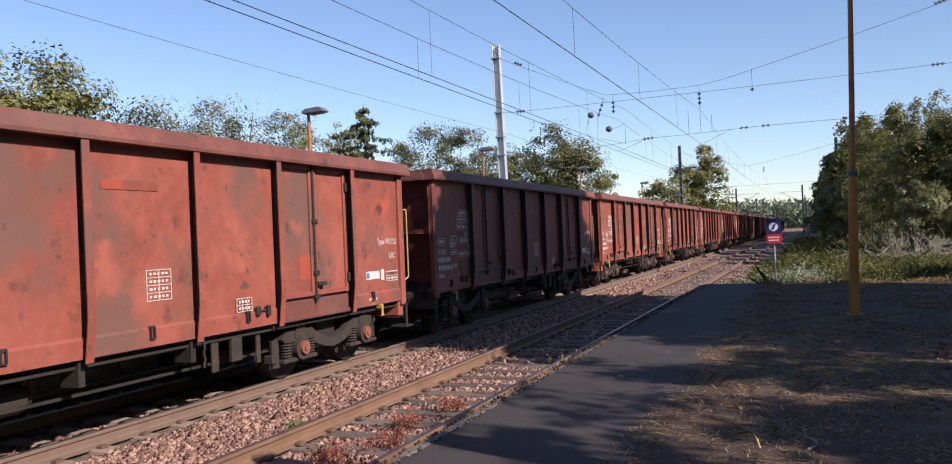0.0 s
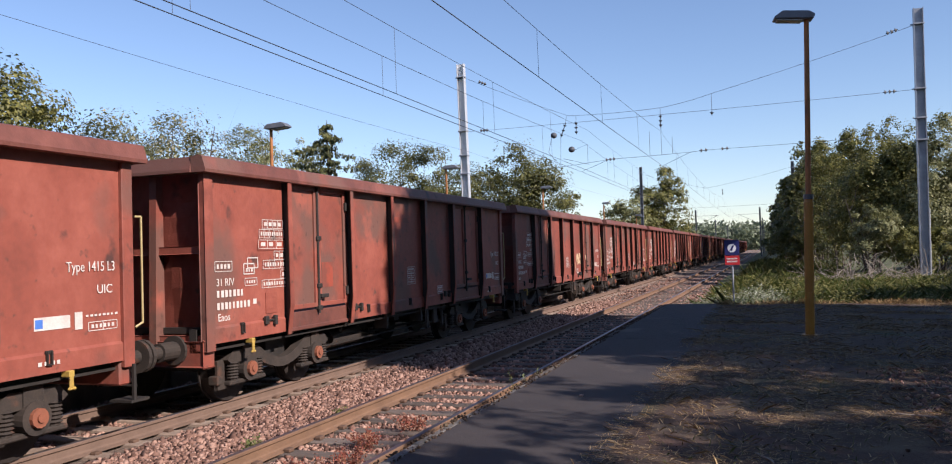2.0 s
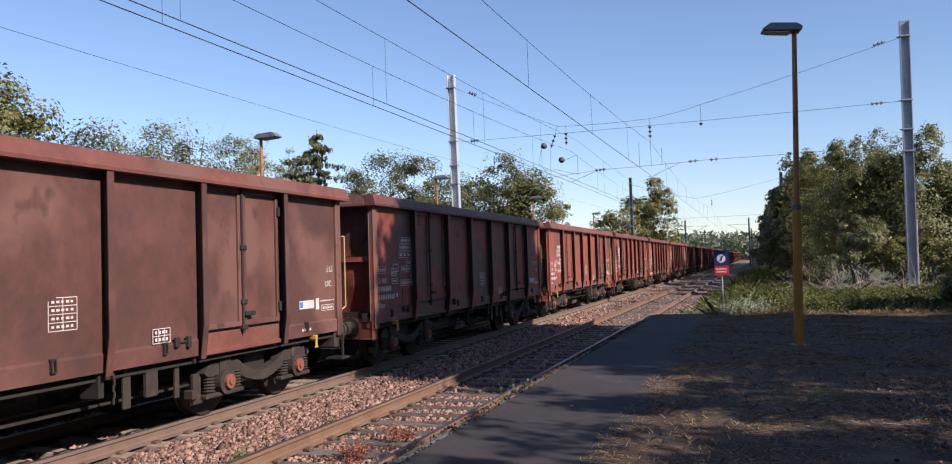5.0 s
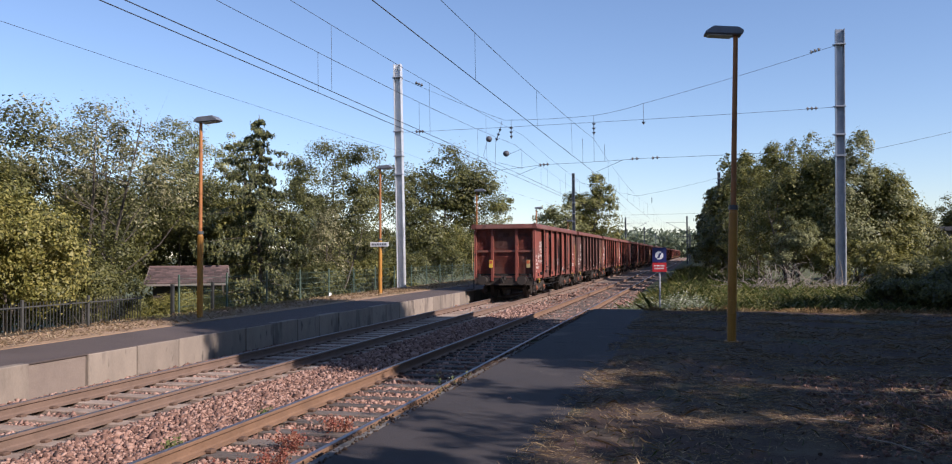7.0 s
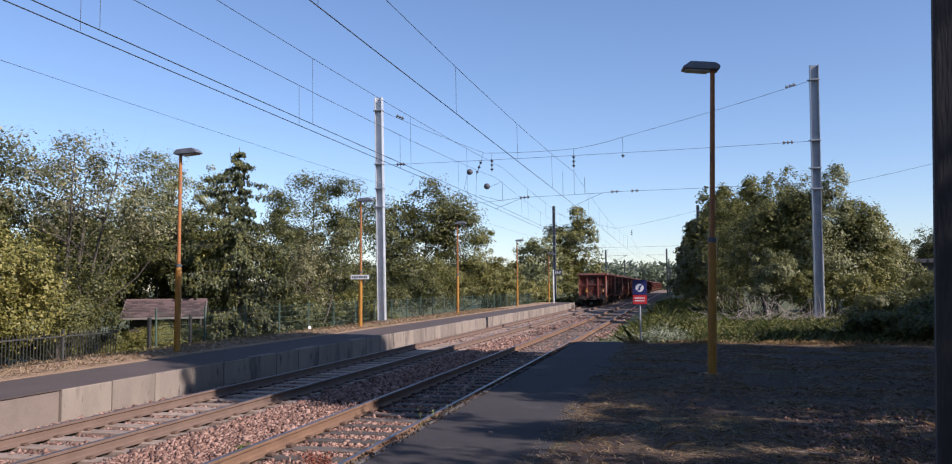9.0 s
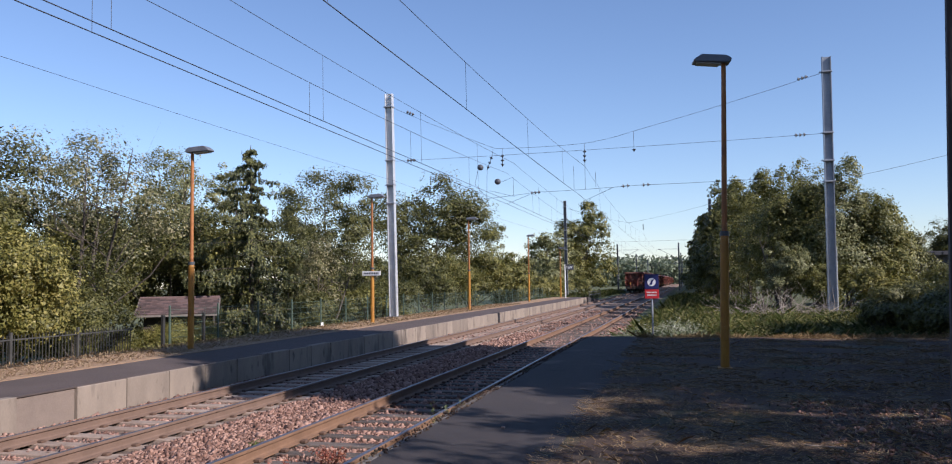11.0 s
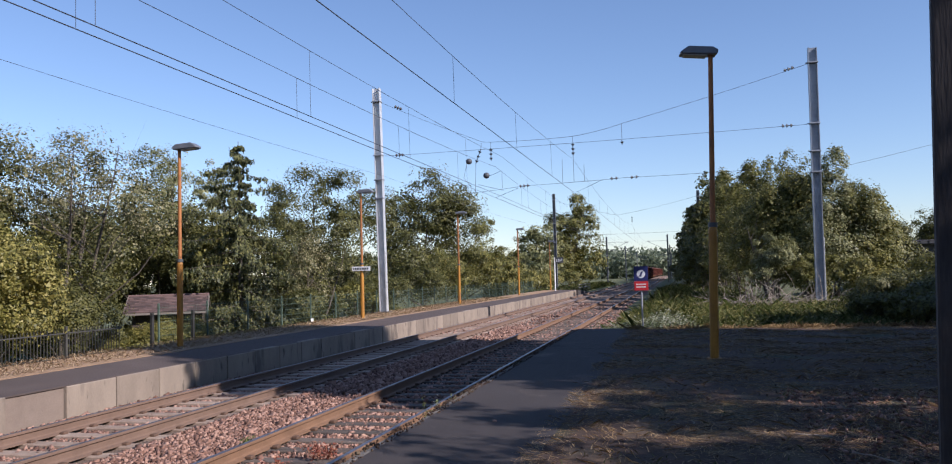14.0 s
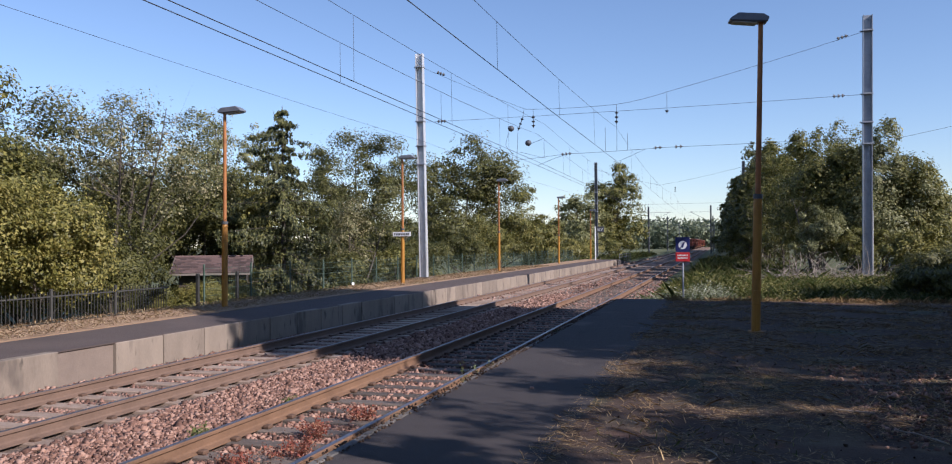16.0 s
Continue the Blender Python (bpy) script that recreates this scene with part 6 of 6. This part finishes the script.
def overhead(axis, z_contact, z_sup, z_mid, dx, label):
    """Contact wire, messenger and droppers over one track."""
    line = empty("overhead_line", label=label, category="overhead wire", group="overhead lines")
    cp = [(axis + dx * (1 if i % 2 else -1), y, z_contact) for i, y in enumerate(SPANS)]
    wire("contact_wire", cp, 0.0085, parent=line, sag=0.02)
    mp_ = [(axis + 0.6 * dx * (1 if i % 2 else -1), y, z_sup) for i, y in enumerate(SPANS)]
    wire("messenger_wire", mp_, 0.006, parent=line, sag=z_sup - z_mid)
    for i in range(3):
        y0, y1 = SPANS[i], SPANS[i + 1]
        n = 8
        for k in range(1, n):
            u = k / n
            x = cp[i][0] + (cp[i + 1][0] - cp[i][0]) * u
            xm = mp_[i][0] + (mp_[i + 1][0] - mp_[i][0]) * u
            zm = z_sup - 4 * (z_sup - z_mid) * u * (1 - u)
            if zm - z_contact > 0.12:
                wire("dropper", [(xm, y0 + (y1 - y0) * u, zm), (x, y0 + (y1 - y0) * u, z_contact)], 0.0042, parent=line, n=1)
    return line


overhead(T2 - 0.02, 5.32, 6.9, 6.28, 0.1, "contact wire and messenger with droppers over the near track")
overhead(T1 + 0.02, 5.27, 6.75, 6.12, 0.06, "contact wire and messenger with droppers over the far track")
overhead(T1 + 0.34, 5.28, 7.2, 6.72, 0.1, "second contact wire and messenger over the far track")
wire("feeder_wire", [(-13.5, -18, 6.85), (-13.55, PY, 6.6), (-12.7, 90.5, 6.6), (-12.7, 145, 6.5)], 0.005, "thin feeder wire along the far platform masts", sag=0.3)


def insulator(parent, a, b, discs=3, r=0.085):
    """A string of discs along a wire from a to b."""
    a, b = Vector(a), Vector(b)
    d = (b - a).normalized()
    bm = cyls((a, b, 0.018), n=6)
    for k in range(discs):
        c = a + (b - a) * ((k + 0.5) / discs)
        cyl(bm, c - d * 0.035, c + d * 0.035, r, r * 0.5, n=12)
    return part("insulator", bm, M["insulator"], parent)


def head_span():
    s = empty("head_span", label="cross-span wires with insulators between two masts", category="overhead wire")
    y = PY
    wire("top_span_wire", [(-13.7, y, 10.25), (-8.6, y, 7.95), (-4.38, y, 7.95), (-2.14, y, 8.38), (5.92, y, 10.42)], 0.008, parent=s, sag=0.05)
    wire("middle_span_wire", [(-13.55, y, 7.6), (5.77, y, 7.78)], 0.008, parent=s, sag=0.05)
    wire("lower_span_wire", [(-9.6, y, 5.55), (-6.7, y, 5.78), (-2.1, y, 5.9), (5.77, y, 5.98)], 0.008, parent=s, sag=0.02)
    wire("outer_stay_wire", [(6.15, y, 5.7), (16, y + 3, 8.1)], 0.008, parent=s, sag=0.1)
    for a, b, n in (((-13.0, y, 10.0), (-12.6, y, 9.82), 3), ((4.9, y, 10.2), (5.35, y, 10.32), 3), ((-13.0, y, 7.6), (-12.55, y, 7.6), 3), ((4.7, y, 7.77), (5.2, y, 7.78), 3),
                    ((-6.95, y, 5.76), (-6.45, y, 5.79), 3), ((-2.75, y, 5.89), (-2.35, y, 5.9), 2), ((-1.85, y, 5.9), (-1.45, y, 5.91), 2),
                    ((-4.38, y, 7.65), (-4.38, y, 7.05), 3), ((-8.25, y, 7.65), (-8.25, y, 7.05), 3), ((-8.75, y, 7.6), (-9.0, y, 6.95), 3), ((-2.14, y, 7.6), (-2.14, y, 7.42), 1)):
        insulator(s, a, b, n)
    for pts in ([(-4.38, y, 7.95), (-4.38, y, 5.84)], [(-8.25, y, 7.95), (-8.25, y, 7.05)], [(-8.7, y, 7.93), (-8.75, y, 7.6)], [(-9.0, y, 6.95), (-9.05, y, 5.6)], [(-2.14, y, 8.38), (-2.14, y, 7.42)],
                [(-4.9, y, 6.9), (-4.9, y, 5.84)], [(-3.9, y, 6.6), (-3.9, y, 5.84)], [(-4.3, y, 5.35), (-3.1, y, 5.86)], [(-8.05, y, 5.3), (-6.95, y, 5.7)], [(-8.9, y, 5.95), (-7.7, y, 5.62)],
                [(-9.45, y, 6.95), (-9.6, y, 6.3), (-9.35, y, 5.95)], [(-8.45, y, 6.3), (-7.75, y, 6.55), (-7.75, y, 5.7)]):
        wire("drop_wire", pts, 0.008, parent=s, n=2)
    for x, z in ((-9.33, 7.08), (-8.5, 6.36)):
        bm = bmesh.new()
        bmesh.ops.create_icosphere(bm, subdivisions=3, radius=0.15)
        for v in bm.verts:
            v.co = Vector((v.co.x + x, v.co.y + y, v.co.z * 0.95 + z))
        part("ball", bm, M["ball"], s, "dark grey round marker ball", smooth=True)


head_span()


def cantilevers():
    """Smaller masts with brackets farther down the line."""
    for y in (145.0, 200.0, 260.0):
        for x, s in ((-11.6, 1), (-1.2, -1)):
            m = mast((x, y, -0.4), 8.4, "mast_far", "distant mast with a bracket arm over the track", 0.26)
            ax = (T1 if s > 0 else T2) - x
            part("bracket_tube", cyls(((0, 0, 5.6), (ax, 0, 7.3), 0.03), ((0, 0, 7.35), (ax, 0, 7.35), 0.022), ((ax * 0.25, 0, 6.0), (ax * 1.1, 0, 5.85), 0.02), n=6), M["mast_far"], m)
            insulator(m, (ax * 0.9, 0, 7.35), (ax * 1.08, 0, 7.35), 3, 0.1)
    s = empty("far_head_span", label="distant cross-span wires between masts", category="overhead wire")
    wire("top_span_wire", [(-12.8, 90.5, 9.8), (-6, 90.5, 7.9), (2.5, 90.5, 9.6)], 0.01, parent=s, sag=0.1)
    wire("lower_span_wire", [(-12.8, 90.5, 5.9), (2.5, 90.5, 5.9)], 0.01, parent=s, sag=0.05)
    for x in (-8.1, -4.4):
        insulator(s, (x, 90.5, 7.7), (x, 90.5, 7.1), 3, 0.1)


cantilevers()


# small litter on the near platform
def loose_bits():
    r = random.Random(8)
    for k in range(26):
        x, y = r.uniform(-2.5, 3.2), r.uniform(4.5, 14)
        bm = bmesh.new()
        bmesh.ops.create_icosphere(bm, subdivisions=1, radius=r.uniform(0.012, 0.03))
        for v in bm.verts:
            v.co = v.co * r.uniform(0.7, 1.2)
            v.co.z *= 0.6
        tagged(part("pebble", bm, M["stone"], m=pose(x, y, 0.014 if x < -1.3 else float(soil(np.array([x]), np.array([y]))[0]) + 0.006)), "small pale pebble on the platform", "pebble", "pebbles on the platform")
    v, f = stones(900, (1.2, 3.2), (7.0, 11.5), 0.004, 0.02, 71)
    v[:, 2] += soil(v[:, 0], v[:, 1])
    v2, f2 = stones(1300, (-1.2, 6.5), (3.5, 22), 0.0, 0.011, 72)
    v2[:, 2] += soil(v2[:, 0], v2[:, 1])
    v3, f3 = stones(1700, (-2.95, -2.79), (2.0, 23.5), 0.008, 0.011, 73)
    v2, f2 = np.concatenate([v2, v3]), np.concatenate([f2, f3 + len(v2)])
    tagged(mesh_np("earth_clods", v2, f2, M["dry_soil"]), "small brown clods of earth on the platform", "earth", kind="stuff")
    tagged(mesh_np("gravel_patch", v, f, M["stone"]), "patch of pale gravel on the platform earth", "gravel", kind="stuff")

    for k in range(22):
        x, y = r.uniform(-0.9, 5.5), r.uniform(5.0, 20)
        z = float(soil(np.array([x]), np.array([y]))[0]) + 0.012
        a, p, path = r.uniform(0, 6.28), Vector((0, 0, 0)), [Vector((0, 0, 0))]
        for i in range(5):
            a += r.uniform(-0.45, 0.45)
            p = p + Vector((math.cos(a), math.sin(a), r.uniform(-0.05, 0.06))) * r.uniform(0.05, 0.13)
            path.append(p)
        tagged(part("twig", tube(bmesh.new(), path, r.uniform(0.004, 0.008), 5), M["dead_wood"], m=pose(x, y, z)), "thin bleached twig lying on the earth", "twig", "twigs on the platform")


loose_bits()
sleepers()


# ---------------------------------------------------------------- movement of the train
def motions():
    times = [-0.5] + [float(k) for k in range(0, 17)] + [16.5]
    for k, w in enumerate(train):
        walk(w, [(t, pose(T1, LAST_65 + k * PITCH + V_TRAIN * (t - 6.5), RAIL_Z)) for t in times])


motions()
